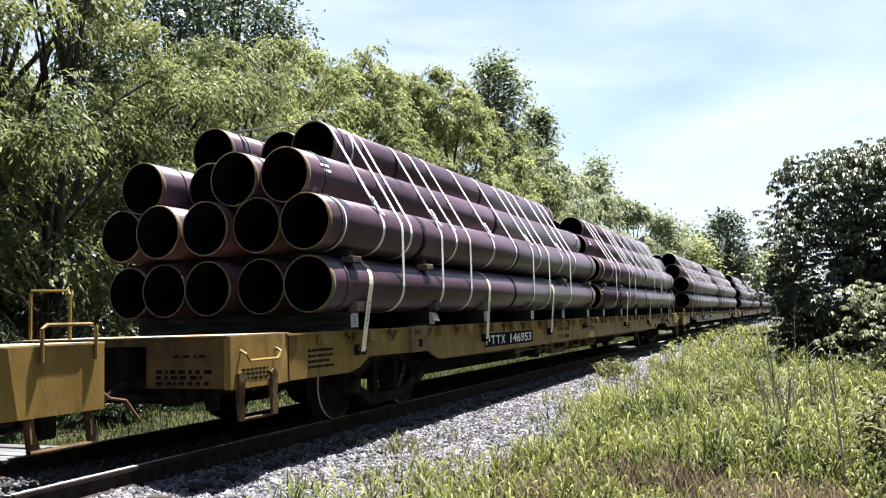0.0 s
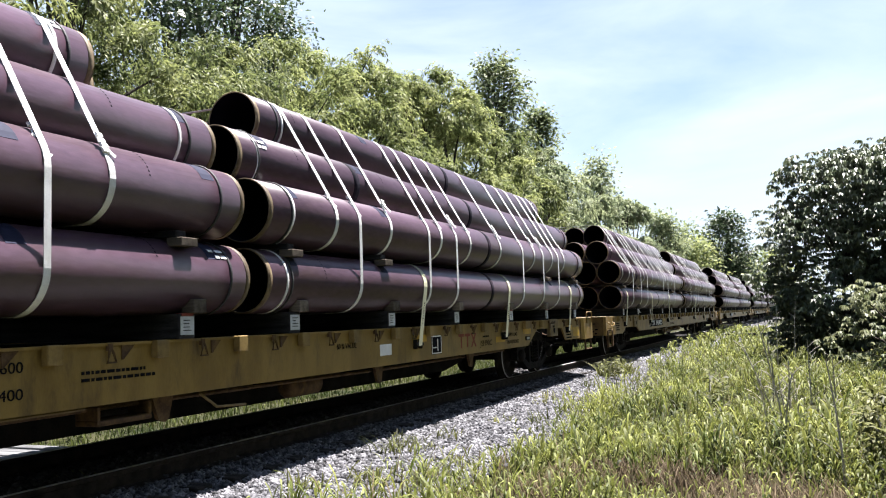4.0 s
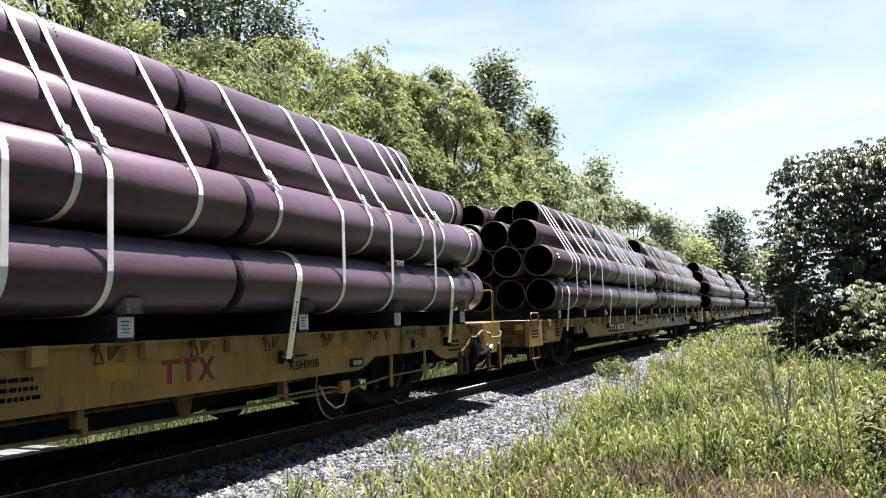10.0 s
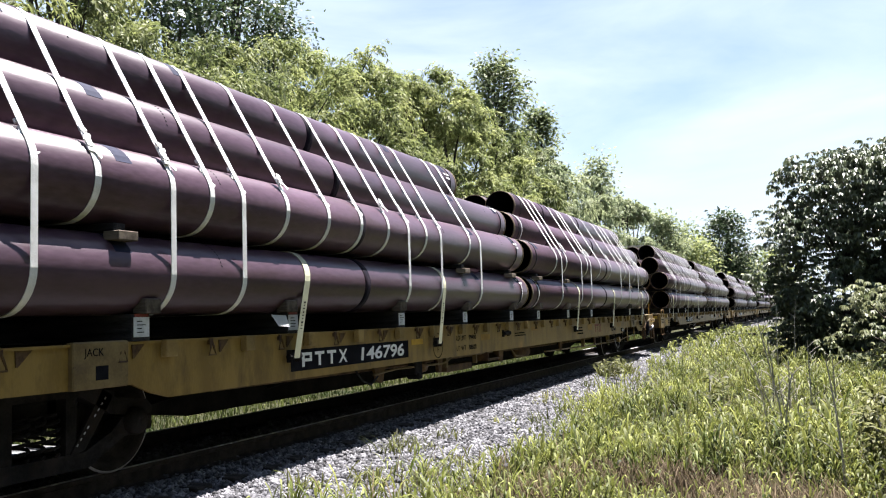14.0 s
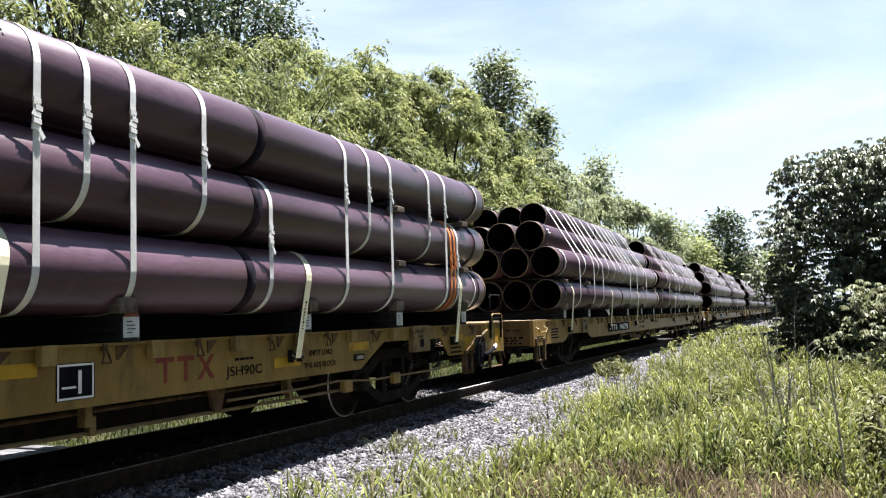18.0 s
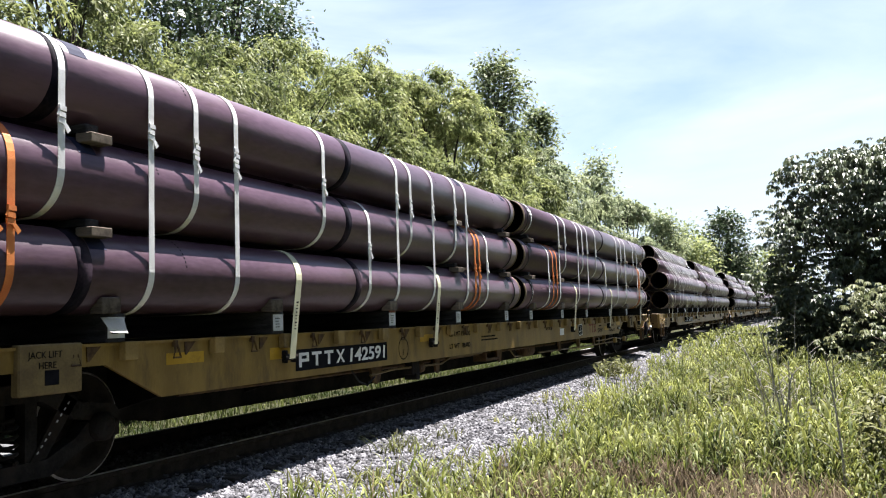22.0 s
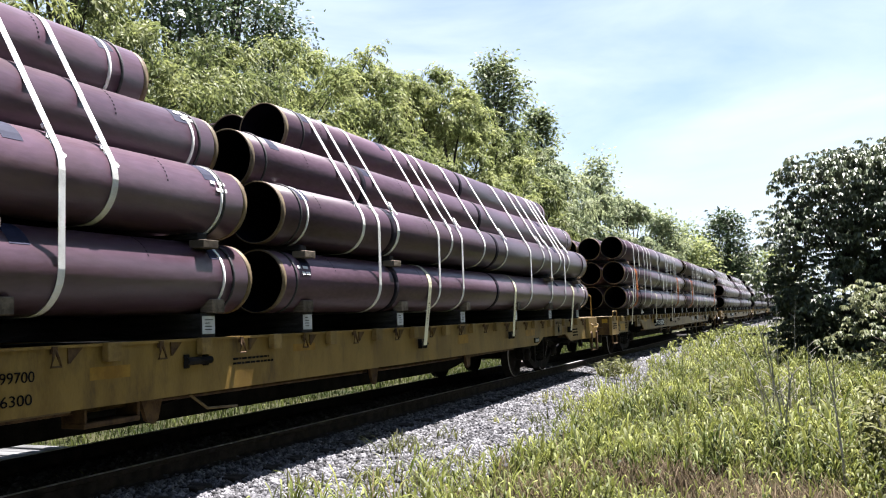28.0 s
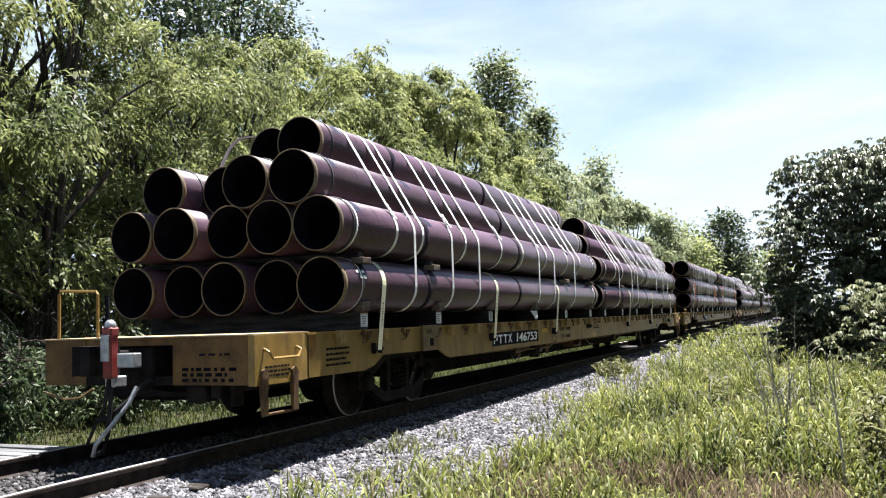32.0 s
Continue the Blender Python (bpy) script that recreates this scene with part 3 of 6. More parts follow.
                    part("step_hanger", prism(bmesh.new(), poly, "x", s * 1.476, s * 1.50), M_HANG, car, "rusty brown step hanger plate")
                else:
                    poly = [(uh - 0.045, 0.66), (uh + 0.035, 0.66), (uh + 0.045, 0.52), (uh + 0.085, 0.42), (uh + 0.085, 0.37), (uh + 0.0, 0.37), (uh - 0.02, 0.50)]
                    part("step_hanger", prism(bmesh.new(), poly, "x", s * 1.43, s * 1.452), M_HANG, car, "rusty brown step hanger plate")
            bm = bmesh.new()
            if kind == 1:
                rod(bm, [(s * 1.47, U(0.14), 0.93), (s * 1.53, U(0.14), 0.90), (s * 1.53, U(0.2), 0.84), (s * 1.53, U(0.62), 0.84), (s * 1.53, U(0.68), 0.90), (s * 1.47, U(0.68), 0.93)], 0.014)
            else:
                rod(bm, [(s * 1.485, U(0.36), 0.95), (s * 1.485, U(0.36), 1.17), (s * 1.485, U(0.40), 1.195), (s * 1.485, U(0.78), 1.195), (s * 1.485, U(0.82), 1.17), (s * 1.485, U(0.82), 0.95)], 0.014)
            part("grab_iron", bm, M_YEL, car, "bent round grab iron")
        # upright handrail on the platform, on one side at each end
        if end == 0 and kind == 1:
            bm = bmesh.new()
            rod(bm, [(-0.93, U(0.05), 1.06), (-0.93, U(0.05), 1.52), (-0.91, U(0.05), 1.55), (-0.44, U(0.05), 1.53), (-0.42, U(0.05), 1.50), (-0.42, U(0.05), 1.06)], 0.016)
            part("handrail", bm, M_YEL, car, "upright yellow hoop handrail")
        if end == 1 and kind == 1:
            bm = bmesh.new()
            rod(bm, [(1.36, U(0.03), 1.06), (1.36, U(0.03), 1.55), (1.34, U(0.03), 1.58), (0.84, U(0.03), 1.58), (0.82, U(0.03), 1.55), (0.82, U(0.03), 1.06)], 0.016)
            part("handrail", bm, M_YEL, car, "upright yellow hoop handrail")
        # uncoupling lever, train pipe and draft gear under the end
        bm = rod(bmesh.new(), [(1.32, U(e0 - 0.50), 0.46), (1.32, U(e0 - 0.36), 0.62), (1.32, U(e0 - 0.20), 0.65), (1.32, U(e0 - 0.10), 0.72), (1.28, U(e0 - 0.06), 0.73), (0.75, U(e0 - 0.06), 0.70), (0.42, U(e0 - 0.10), 0.66), (0.16, U(e0 - 0.30), 0.72)], 0.013, 6)
        if end == 1:
            part("uncoupling_lever", bm, M_HANG, car, "bent rusty uncoupling lever")
        bm = rod(bmesh.new(), [(0.98, U(e0 + 1.6), 0.55), (0.98, U(e0 + 0.35), 0.54), (0.80, U(e0 + 0.18), 0.52), (0.45, U(e0 + 0.06), 0.52), (0.30, U(e0 - 0.04), 0.55)], 0.028, 7)
        part("train_pipe", bm, M_DARK, car, "grimy bent train pipe")
        ya, yb = sorted((U(e0 + 0.02), U(e0 + 0.9)))
        part("draft_gear", boxes((-0.30, 0.30, ya, yb, 0.50, 0.975), (-0.44, 0.44, ya + 0.3, yb - 0.2, 0.44, 0.62), bevel=0.02), M_DARK, car, "black draft gear housing")
        ya, yb = sorted((U(e0 + 0.10), U(e0 + 0.30)))
        bm = boxes((0.62, 0.84, ya, yb, 0.44, 0.60), (0.90, 1.02, ya, yb + 0.02, 0.48, 0.61), (1.08, 1.14, ya + 0.04, yb, 0.40, 0.61), bevel=0.015)
        part("brake_valve", bm, M_DARK, car, "dark lumpy brake valve")
        end_marks(car, U(e0), d, kind)
        # brake hose
        bm = bmesh.new()
        rod(bm, [(0.30, U(e0), 0.66), (0.30, U(e0 - 0.12), 0.62), (0.26, U(e0 - 0.25), 0.50), (0.14, U(e0 - 0.36), 0.36), (0.04, U(e0 - 0.44), 0.32)], 0.025, 7)
        part("brake_hose", bm, M_HOSE, car, "black rubber air hose")
    # pockets and lashing rings along the edge
    for s in ((1, -1) if near else (1,)):
        u = 1.55
        while u < L - 1.4:
            xa, xb = sorted((s * 1.435, s * 1.50))
            if min(abs(u - p) for p in PADS[kind]) > 0.36:
                part("stake_pocket", boxes((xa, xb, u - 0.065, u + 0.065, 0.925, 1.06), bevel=0.006), M_POCKET, car)
            if near and s > 0:
                v = u + 0.52
                bm = bmesh.new()
                rod(bm, [(1.455, v - 0.008, 1.03), (1.47, v - 0.02, 0.98), (1.472, v - 0.042, 0.915), (1.472, v + 0.042, 0.915), (1.47, v + 0.02, 0.98), (1.455, v + 0.008, 1.03)], 0.010, 5)
                box(bm, 1.435, 1.465, v - 0.02, v + 0.02, 1.0, 1.05)
                part("lashing_ring", bm, M_HANG, car)
                # flat dark triangle stands in for the shadow of pocket and ring
                bm = prism(bmesh.new(), [(v + 0.13, 1.034), (v + 0.26, 1.034), (v + 0.15, 0.93), (v + 0.135, 0.93)], "x", 1.4305, 1.44)
                part("gusset", bm, M_HANG, car)
            u += 1.02
    # underside: reservoir, pipe run and rod
    if near and number != "146753":
        bm = bmesh.new()
        lathe(bm, [(0.001, 14.3), (0.08, 14.32), (0.115, 14.38), (0.115, 14.90), (0.08, 14.96), (0.001, 15.03)], 16, "y")
        bmesh.ops.translate(bm, verts=bm.verts, vec=(1.05, 0.75 if kind == 2 else 0.0, 0.50))
        part("air_reservoir", bm, M_HANG, car, "dull brown cylindrical air reservoir")
    if number in ("146796", "142591"):
        bm = bmesh.new()
        rod(bm, [(1.30, 15.4, 0.45), (1.30, 18.4, 0.42), (1.30, 21.0, 0.41), (1.30, 22.0, 0.41)], 0.017)
        part("brake_rod", bm, M_TAN, car, "long pale brake rod")
        for u in (18.34, 20.88):
            part("rod_post", boxes((1.28, 1.36, u - 0.035, u + 0.035, 0.47, 0.76), (1.27, 1.33, u + 0.04, u + 0.10, 0.40, 0.54), bevel=0.006), M_TAN, car, "pale rod hanger post")
        if kind == 1:
            bm = rod(bmesh.new(), [(1.36, 21.5, 0.50), (1.37, 21.62, 0.34), (1.37, 21.80, 0.24), (1.37, 21.98, 0.26), (1.36, 22.12, 0.44)], 0.009, 6)
            part("slack_cable", bm, M_GALV, car, "pale slack cable loop")
    if near:
        underframe(car, kind, number)
    if number in ("146796", "142591"):
        brake_gear(car, kind, number)
    decorate(car, kind, number, near)
    mover(car, pose(0, y0, 0))
    return car


def underframe(car, kind, number):
    """Air pipes, brackets, valve and hangers along the bottom of the sill."""
    o = {"146953": 0.0, "142728": 0.35, "146796": 0.15, "142591": 0.5, "146753": -0.3}.get(number, 0.0)
    part("air_pipe", rod(bmesh.new(), [(1.24, 5.4, 0.60), (1.24, 9.0 + o, 0.57), (1.24, 12.6, 0.58), (1.24, 17.0, 0.56), (1.24, 21.4, 0.58)], 0.019, 7), M_HANG, car, "rusty air pipe along the sill")
    part("air_pipe", rod(bmesh.new(), [(1.33, 8.1 + o, 0.52), (1.33, 8.7 + o, 0.55), (1.33, 10.2 + o, 0.53), (1.33, 10.5 + o, 0.60), (1.33, 11.8 + o, 0.60)], 0.014, 6), M_TAN, car, "thin branch air pipe")
    for u, w in ((8.25 + o, 0.16), (10.05 + o, 0.10), (12.6 + o, 0.13), (16.3 + o, 0.11), (19.3 + o, 0.12)):
        bm = prism(bmesh.new(), [(u - w, 0.64), (u + w, 0.64), (u + w * 0.55, 0.44), (u + w * 0.2, 0.41), (u - w * 0.4, 0.44)], "x", 1.30, 1.335)
        br = part("pipe_bracket", bm, M_HANG, car, "rusty hanging pipe bracket")
        part("clip", boxes((1.215, 1.30, u - 0.03, u + 0.03, 0.53, 0.63), bevel=0.006), M_DARK, br)
    bm = boxes((1.16, 1.36, 9.2 + o, 9.42 + o, 0.44, 0.62), (1.20, 1.39, 9.26 + o, 9.36 + o, 0.38, 0.46), bevel=0.015)
    lathe_part = lathe(bmesh.new(), [(0.001, 0.0), (0.06, 0.0), (0.07, 0.02), (0.07, 0.14), (0.04, 0.17), (0.001, 0.17)], 12, "y")
    bmesh.ops.translate(lathe_part, verts=lathe_part.verts, vec=(1.30, 9.43 + o, 0.52))
    v = part("control_valve", bm, M_DARK, car, "grimy brake control valve")
    part("valve_bowl", lathe_part, M_HANG, v)
    part("loose_hose", rod(bmesh.new(), [(1.36, 7.6 + o, 0.62), (1.37, 7.75 + o, 0.48), (1.37, 7.95 + o, 0.42), (1.36, 8.15 + o, 0.50)], 0.012, 6), M_HOSE, car, "short black hanging hose")
    part("pan", boxes((1.14, 1.36, 11.9 + o, 12.45 + o, 0.46, 0.50), (1.14, 1.36, 11.9 + o, 11.93 + o, 0.50, 0.60), (1.14, 1.36, 12.42 + o, 12.45 + o, 0.50, 0.60), bevel=0.006), M_HANG, car, "rusty flat pan hung under the sill")
    part("lever", rod(bmesh.new(), [(1.37, 13.0 + o, 0.60), (1.39, 13.2 + o, 0.47), (1.39, 13.6 + o, 0.45)], 0.012, 6), M_TAN, car, "bent release lever")


def brake_gear(car, kind, number):
    """Pull rod past the far bogie, its guards, and the ratchet near the far end."""
    pts = [(20.6, 0.46), (21.73, 0.47), (22.1, 0.41), (23.1, 0.48), (24.3, 0.50)] if kind == 1 else [(19.9, 0.50), (21.09, 0.50), (21.8, 0.52), (22.6, 0.47), (24.4, 0.47), (25.2, 0.50)]
    part("pull_rod", rod(bmesh.new(), [(1.36, u, z) for u, z in pts], 0.013, 6), M_TAN, car, "thin worn brake pull rod")
    for u in ((22.0,) if kind == 1 else (21.98, 23.18)):
        part("rod_guard", boxes((1.33, 1.40, u - 0.09, u + 0.09, 0.385, 0.515), bevel=0.012), M_YEL, car, "small yellow rod guard")
    if kind == 2:
        if number == "142591":
            hand_brake(car, 0.0)
            bm = bmesh.new()
            rod(bm, [(1.485, 26.30, 0.82), (1.485, 26.30, 1.45), (1.485, 26.34, 1.49), (1.485, 26.74, 1.49), (1.485, 26.78, 1.45), (1.485, 26.78, 0.82)], 0.017)
            rod(bm, [(1.485, 26.30, 1.13), (1.485, 26.78, 1.13)], 0.013)
            part("handrail", bm, M_INK, car, "black upright handrail ladder")
            part("reflector", boxes((1.4715, 1.474, 26.52, 26.77, 0.62, 0.97)), M_YELB, car, "bright yellow reflective plate")
        return
    for u in (23.12, 24.1):
        part("safety_hanger", boxes((1.37, 1.39, u - 0.03, u + 0.03, 0.36, 0.74)), M_YEL, car, "yellow safety hanger")
    hand_brake(car, -0.12)


def hand_brake(car, o):
    """The hand brake housing with its lever, stay, chain and sheave near the far end; o moves it along."""
    def Y(u):
        return u + o
    bm = bmesh.new()
    prism(bm, [(Y(25.60), 0.50), (Y(25.70), 0.45), (Y(25.82), 0.52), (Y(25.93), 0.68), (Y(25.90), 0.82), (Y(25.80), 0.89), (Y(25.70), 0.86), (Y(25.62), 0.72)], "x", 1.475, 1.535)
    prism(bm, [(Y(25.68), 0.58), (Y(25.78), 0.56), (Y(25.85), 0.68), (Y(25.80), 0.79), (Y(25.70), 0.74)], "x", 1.53, 1.555)
    hb = part("brake_housing", bm, M_INK, car, "black hand brake housing")
    part("brake_rim", rod(bmesh.new(), [(1.545, Y(25.59), 0.56), (1.545, Y(25.64), 0.76), (1.545, Y(25.74), 0.88), (1.545, Y(25.86), 0.90)], 0.013, 6), M_DARK, hb)
    part("brake_lever", rod(bmesh.new(), [(1.55, Y(25.80), 0.60), (1.555, Y(26.05), 0.62), (1.545, Y(26.30), 0.69)], 0.028, 7), M_INK, hb, "black brake lever")
    part("lever_knob", rod(bmesh.new(), [(1.55, Y(26.26), 0.66), (1.55, Y(26.33), 0.71)], 0.036, 8), M_GALV, hb, "worn bright lever end")
    part("release_arm", rod(bmesh.new(), [(1.52, Y(25.55), 0.87), (1.54, Y(25.75), 0.87), (1.54, Y(25.90), 0.93), (1.53, Y(26.02), 0.95)], 0.017, 6), M_TAN, hb, "bent release arm")
    part("brake_stay", rod(bmesh.new(), [(1.48, Y(25.26), 0.67), (1.49, Y(25.45), 0.76), (1.50, Y(25.66), 0.87)], 0.017, 6), M_HANG, car, "rusty diagonal stay")
    chain = bmesh.new()
    for k in range(9):
        t = k / 8
        box(chain, 1.47 - 0.012, 1.47 + 0.012, Y(25.70 - 0.16 * t) - 0.014, Y(25.70 - 0.16 * t) + 0.014, 0.50 - 0.17 * t - 0.02 * math.sin(3.1 * t), 0.53 - 0.17 * t - 0.02 * math.sin(3.1 * t), bevel=0.005)
    part("chain", chain, M_DARK, car, "dark brake chain")["kind"] = "stuff"
    for a, b in ((25.28, 25.33), (25.50, 25.56)):
        part("sheave_bracket", prism(bmesh.new(), [(Y(a), 0.34), (Y(b), 0.34), (Y(b), 0.62), (Y(b) - 0.02, 0.67), (Y(a), 0.67)], "x", 1.40, 1.47), M_HANG, car, "rusty brown sheave bracket")
    bm = lathe(bmesh.new(), [(0.02, 1.41), (0.095, 1.41), (0.105, 1.42), (0.085, 1.435), (0.105, 1.45), (0.095, 1.46), (0.02, 1.46)], 18, "x")
    bmesh.ops.translate(bm, verts=bm.verts, vec=(0, Y(25.42), 0.50))
    part("sheave", bm, M_DARK, car, "dark chain sheave")
    part("brake_hose", rod(bmesh.new(), [(1.44, Y(25.75), 0.50), (1.42, Y(26.0), 0.42), (1.42, Y(26.25), 0.40), (1.40, Y(26.6), 0.52)], 0.02, 6), M_HOSE, car, "black hanging hose")


def decorate(car, kind, number, near):
    part("number_panel", boxes((1.4302, 1.4325, 6.36 if kind == 1 else 6.88, 9.0 if number == "146796" else 8.85, 0.685, 0.895)), M_INK, car, "black panel with white number")
    u = 6.56 if number == "146796" else 6.42 if kind == 1 else 6.94
    w = 0.18
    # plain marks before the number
    for k in range(4):
        bm = bmesh.new()
        a = u + k * (w + 0.06)
        if k == 0:
            box(bm, 1.4327, 1.4345, a, a + 0.045, 0.72, 0.86)
            box(bm, 1.4327, 1.4345, a + 0.045, a + w, 0.83, 0.86)
            box(bm, 1.4327, 1.4345, a + 0.045, a + w, 0.77, 0.80)
            box(bm, 1.4327, 1.4345, a + w - 0.04, a + w, 0.80, 0.83)
        elif k == 3:
            prism(bm, [(a, 0.72), (a + 0.04, 0.72), (a + w, 0.86), (a + w - 0.04, 0.86)], "x", 1.4327, 1.4345)
            prism(bm, [(a + w - 0.04, 0.72), (a + w, 0.72), (a + 0.04, 0.86), (a, 0.86)], "x", 1.4329, 1.4347)
        else:
            box(bm, 1.4327, 1.4345, a, a + w, 0.83, 0.86)
            box(bm, 1.4327, 1.4345, a + w / 2 - 0.022, a + w / 2 + 0.022, 0.72, 0.83)
        part("stencil", bm, M_WHITE, car, "white painted mark")
    side_text(number, 7.70 if number == "146796" else 7.50 if kind == 1 else 7.90, 0.72, 0.145, M_WHITE, car, 1.4335, 1.10 if number == "146796" else 1.18 if kind == 1 else 0.84, 0.004)
    if not near:
        return
    if kind == 1:
        bars(0.16, 0.68, 0.66, 0.78, 3, M_INK, car, 1.4715, seed=2)
        bars(1.30, 1.85, 0.68, 0.90, 4, M_INK, car, seed=3)
        side_text("LD LMT", 10.31 if number == "146753" else 10.58, 0.83, 0.072, M_INK, car, width=0.36)
        side_text("LT  WT", 10.31 if number == "146753" else 10.58, 0.685, 0.072, M_INK, car, width=0.36)
        bm = lathe(bmesh.new(), [(0.155, 1.4303), (0.168, 1.4303), (0.168, 1.4315), (0.155, 1.4315)], 28, "x")
        bmesh.ops.translate(bm, verts=bm.verts, vec=(0, 9.93, 0.79))
        part("stencil_ring", bm, M_INK, car, "black stencilled circle")
        side_text("F", 9.90, 0.70, 0.08, M_INK, car)
        side_text("99400" if number == "146796" else "199700", 10.79 if number == "146753" else 11.06, 0.83, 0.072, M_INK, car, width=0.30)
        side_text("88600" if number == "146796" else "86300", 10.79 if number == "146753" else 11.06, 0.685, 0.072, M_INK, car, width=0.30)
        for a, b, z0, z1 in ((11.58, 11.97, 0.80, 0.89), (14.15, 14.55, 0.88, 0.95), (18.38, 18.79, 0.78, 0.91)):
            part("paint_patch", boxes((1.4303, 1.4312, a, b, z0, z1)), M_PATCH, car, "faded orange paint patch")
        bm = boxes((1.4305, 1.46, 12.55, 12.60, 0.82, 0.93), (1.4305, 1.47, 12.78, 12.83, 0.83, 0.92), bevel=0.006)
        rod(bm, [(1.46, 12.56, 0.875), (1.46, 12.86, 0.875)], 0.032, 8)
        part("winch", bm, M_DARK, car, "dark empty strap winch on the sill")
        if number != "146753":
            bm = boxes((1.4303, 1.4312, 19.07, 19.31, 0.86, 0.90), (1.4303, 1.4312, 19.13, 19.19, 0.71, 0.86), (1.4303, 1.4312, 19.33, 19.50, 0.86, 0.90), (1.4303, 1.4312, 19.36, 19.42, 0.71, 0.86))
            prism(bm, [(19.50, 0.71), (19.56, 0.71), (19.72, 0.90), (19.66, 0.90)], "x", 1.4303, 1.4312)
            prism(bm, [(19.66, 0.71), (19.72, 0.71), (19.56, 0.90), (19.50, 0.90)], "x", 1.4304, 1.4314)
            part("stencil", bm, M_LOGO, car, "faded red painted mark")
            side_text("KSH90B", 20.84, 0.705, 0.085, M_INK, car, width=0.53)
            bars(20.86, 21.2, 0.81, 0.86, 1, M_INK, car, seed=12)
            bars(17.45, 17.98, 0.70, 0.88, 3, M_INK, car, seed=13)
            part("tool_box", boxes((1.12, 1.30, 10.52, 11.50, 0.39, 0.49), bevel=0.01), M_HANG, car, "rusty brown flat box under the sill")
            for u in (10.45, 11.60):
                part("rod_post", boxes((1.28, 1.34, u - 0.03, u + 0.03, 0.46, 0.72)), M_TAN, car)
        part("reflector", boxes((1.4303, 1.433, 9.1, 9.45, 0.83, 0.90)), M_YELB, car, "faded yellow reflector strip")
        bars(24.80, 25.24, 0.68, 0.86, 3, M_INK, car, seed=7)
        bars(13.2, 13.9, 0.80, 0.88, 2, M_INK, car, seed=10)
        part("paint_patch", boxes((1.4303, 1.4313, 25.92, 26.22, 0.80, 1.0)), M_YELB, car, "patch of newer yellow paint")
        if number == "146796":
            part("chalk_streak", prism(bmesh.new(), [(25.77, 1.03), (25.82, 1.03), (25.84, 0.86), (25.79, 0.87)], "x", 1.4303, 1.4315), M_STREAK, car, "blue chalk streak")
        side_text("JACK", 3.75, 0.97, 0.055, M_INK, car, 1.4765)
        side_text("LIFT JACK", 23.34, 0.97, 0.052, M_INK, car, 1.4765, width=0.42)
        side_text("HERE", 23.45, 0.89, 0.052, M_INK, car, 1.4765)
        bm = boxes((1.4303, 1.452, 22.02, 22.30, 0.655, 0.745), bevel=0.006)
        np_ob = part("name_plate", bm, M_DARK, car, "dark framed builder's plate")
        part("plate_face", boxes((1.452, 1.4545, 22.06, 22.26, 0.675, 0.725)), M_GALV, np_ob)
        part("paint_patch", boxes((1.4303, 1.4312, 21.55, 22.10, 0.79, 0.90)), M_PATCH, car, "faded orange paint patch")
    else:
        for a, b, z0, z1 in ((1.52, 2.06, 0.68, 0.86), (5.05, 5.50, 0.86, 0.95), (6.45, 6.80, 0.82, 0.93), (9.8, 10.2, 0.86, 0.95), (17.38, 17.83, 0.86, 0.95), (20.52, 20.96, 0.74, 0.83), (21.94, 22.39, 0.83, 0.92)):
            part("reflector", boxes((1.4303, 1.433, a, b, z0, z1)), M_YELB, car, "bright yellow reflective plate")
        bars(0.40, 0.92, 0.74, 0.90, 3, M_INK, car, 1.4715, seed=5)
        bars(2.12, 2.45, 0.72, 0.90, 3, M_INK, car, seed=6)
        side_text("JACK LIFT", 3.72, 0.98, 0.045, M_INK, car, 1.4765)
        side_text("HERE", 3.80, 0.91, 0.045, M_INK, car, 1.4765)
        side_text("JACK LIFT", 23.56, 0.98, 0.045, M_INK, car, 1.4765)
        side_text("HERE", 23.65, 0.91, 0.045, M_INK, car, 1.4765)
        np_ob = part("name_plate", boxes((1.4303, 1.452, 22.04, 22.26, 0.72, 0.79), bevel=0.006), M_DARK, car, "dark framed builder's plate")
        part("plate_face", boxes((1.452, 1.4545, 22.07, 22.23, 0.735, 0.775)), M_GALV, np_ob)
        part("reflector", boxes((1.4303, 1.433, 25.34, 25.82, 0.69, 0.88)), M_YELB, car, "bright yellow reflective plate")
        side_text("LD LMT 199600", 10.76, 0.895, 0.072, M_INK, car, width=0.78)
        side_text("LT WT   86400", 10.76, 0.725, 0.072, M_INK, car, width=0.78)
        bm = lathe(bmesh.new(), [(0.125, 1.4303), (0.138, 1.4303), (0.138, 1.4315), (0.125, 1.4315)], 28, "x")
        bmesh.ops.translate(bm, verts=bm.verts, vec=(0, 9.30, 0.80))
        part("stencil_ring", bm, M_INK, car, "black stencilled circle")
        side_text("F", 9.27, 0.72, 0.07, M_INK, car)
        bars(12.03, 12.81, 0.78, 0.88, 2, M_INK, car, seed=8)
        part("reflector", boxes((1.4303, 1.433, 24.84, 25.28, 0.83, 0.92)), M_YELB, car, "bright yellow reflective plate")
        bars(24.80, 25.25, 0.645, 0.77, 2, M_INK, car, seed=9)
        bm = boxes((1.4303, 1.4325, 1.16, 1.19, 0.68, 0.84), (1.4303, 1.4325, 1.37, 1.40, 0.68, 0.84), (1.4303, 1.4325, 1.19, 1.37, 0.815, 0.84), (1.4303, 1.4325, 1.19, 1.37, 0.68, 0.70), (1.4303, 1.4325, 1.26, 1.30, 0.70, 0.77))
        part("stencil", bm, M_INK, car, "black outlined stencil panel")
        side_text("JSH90C", 19.80, 0.715, 0.085, M_INK, car, width=0.53)
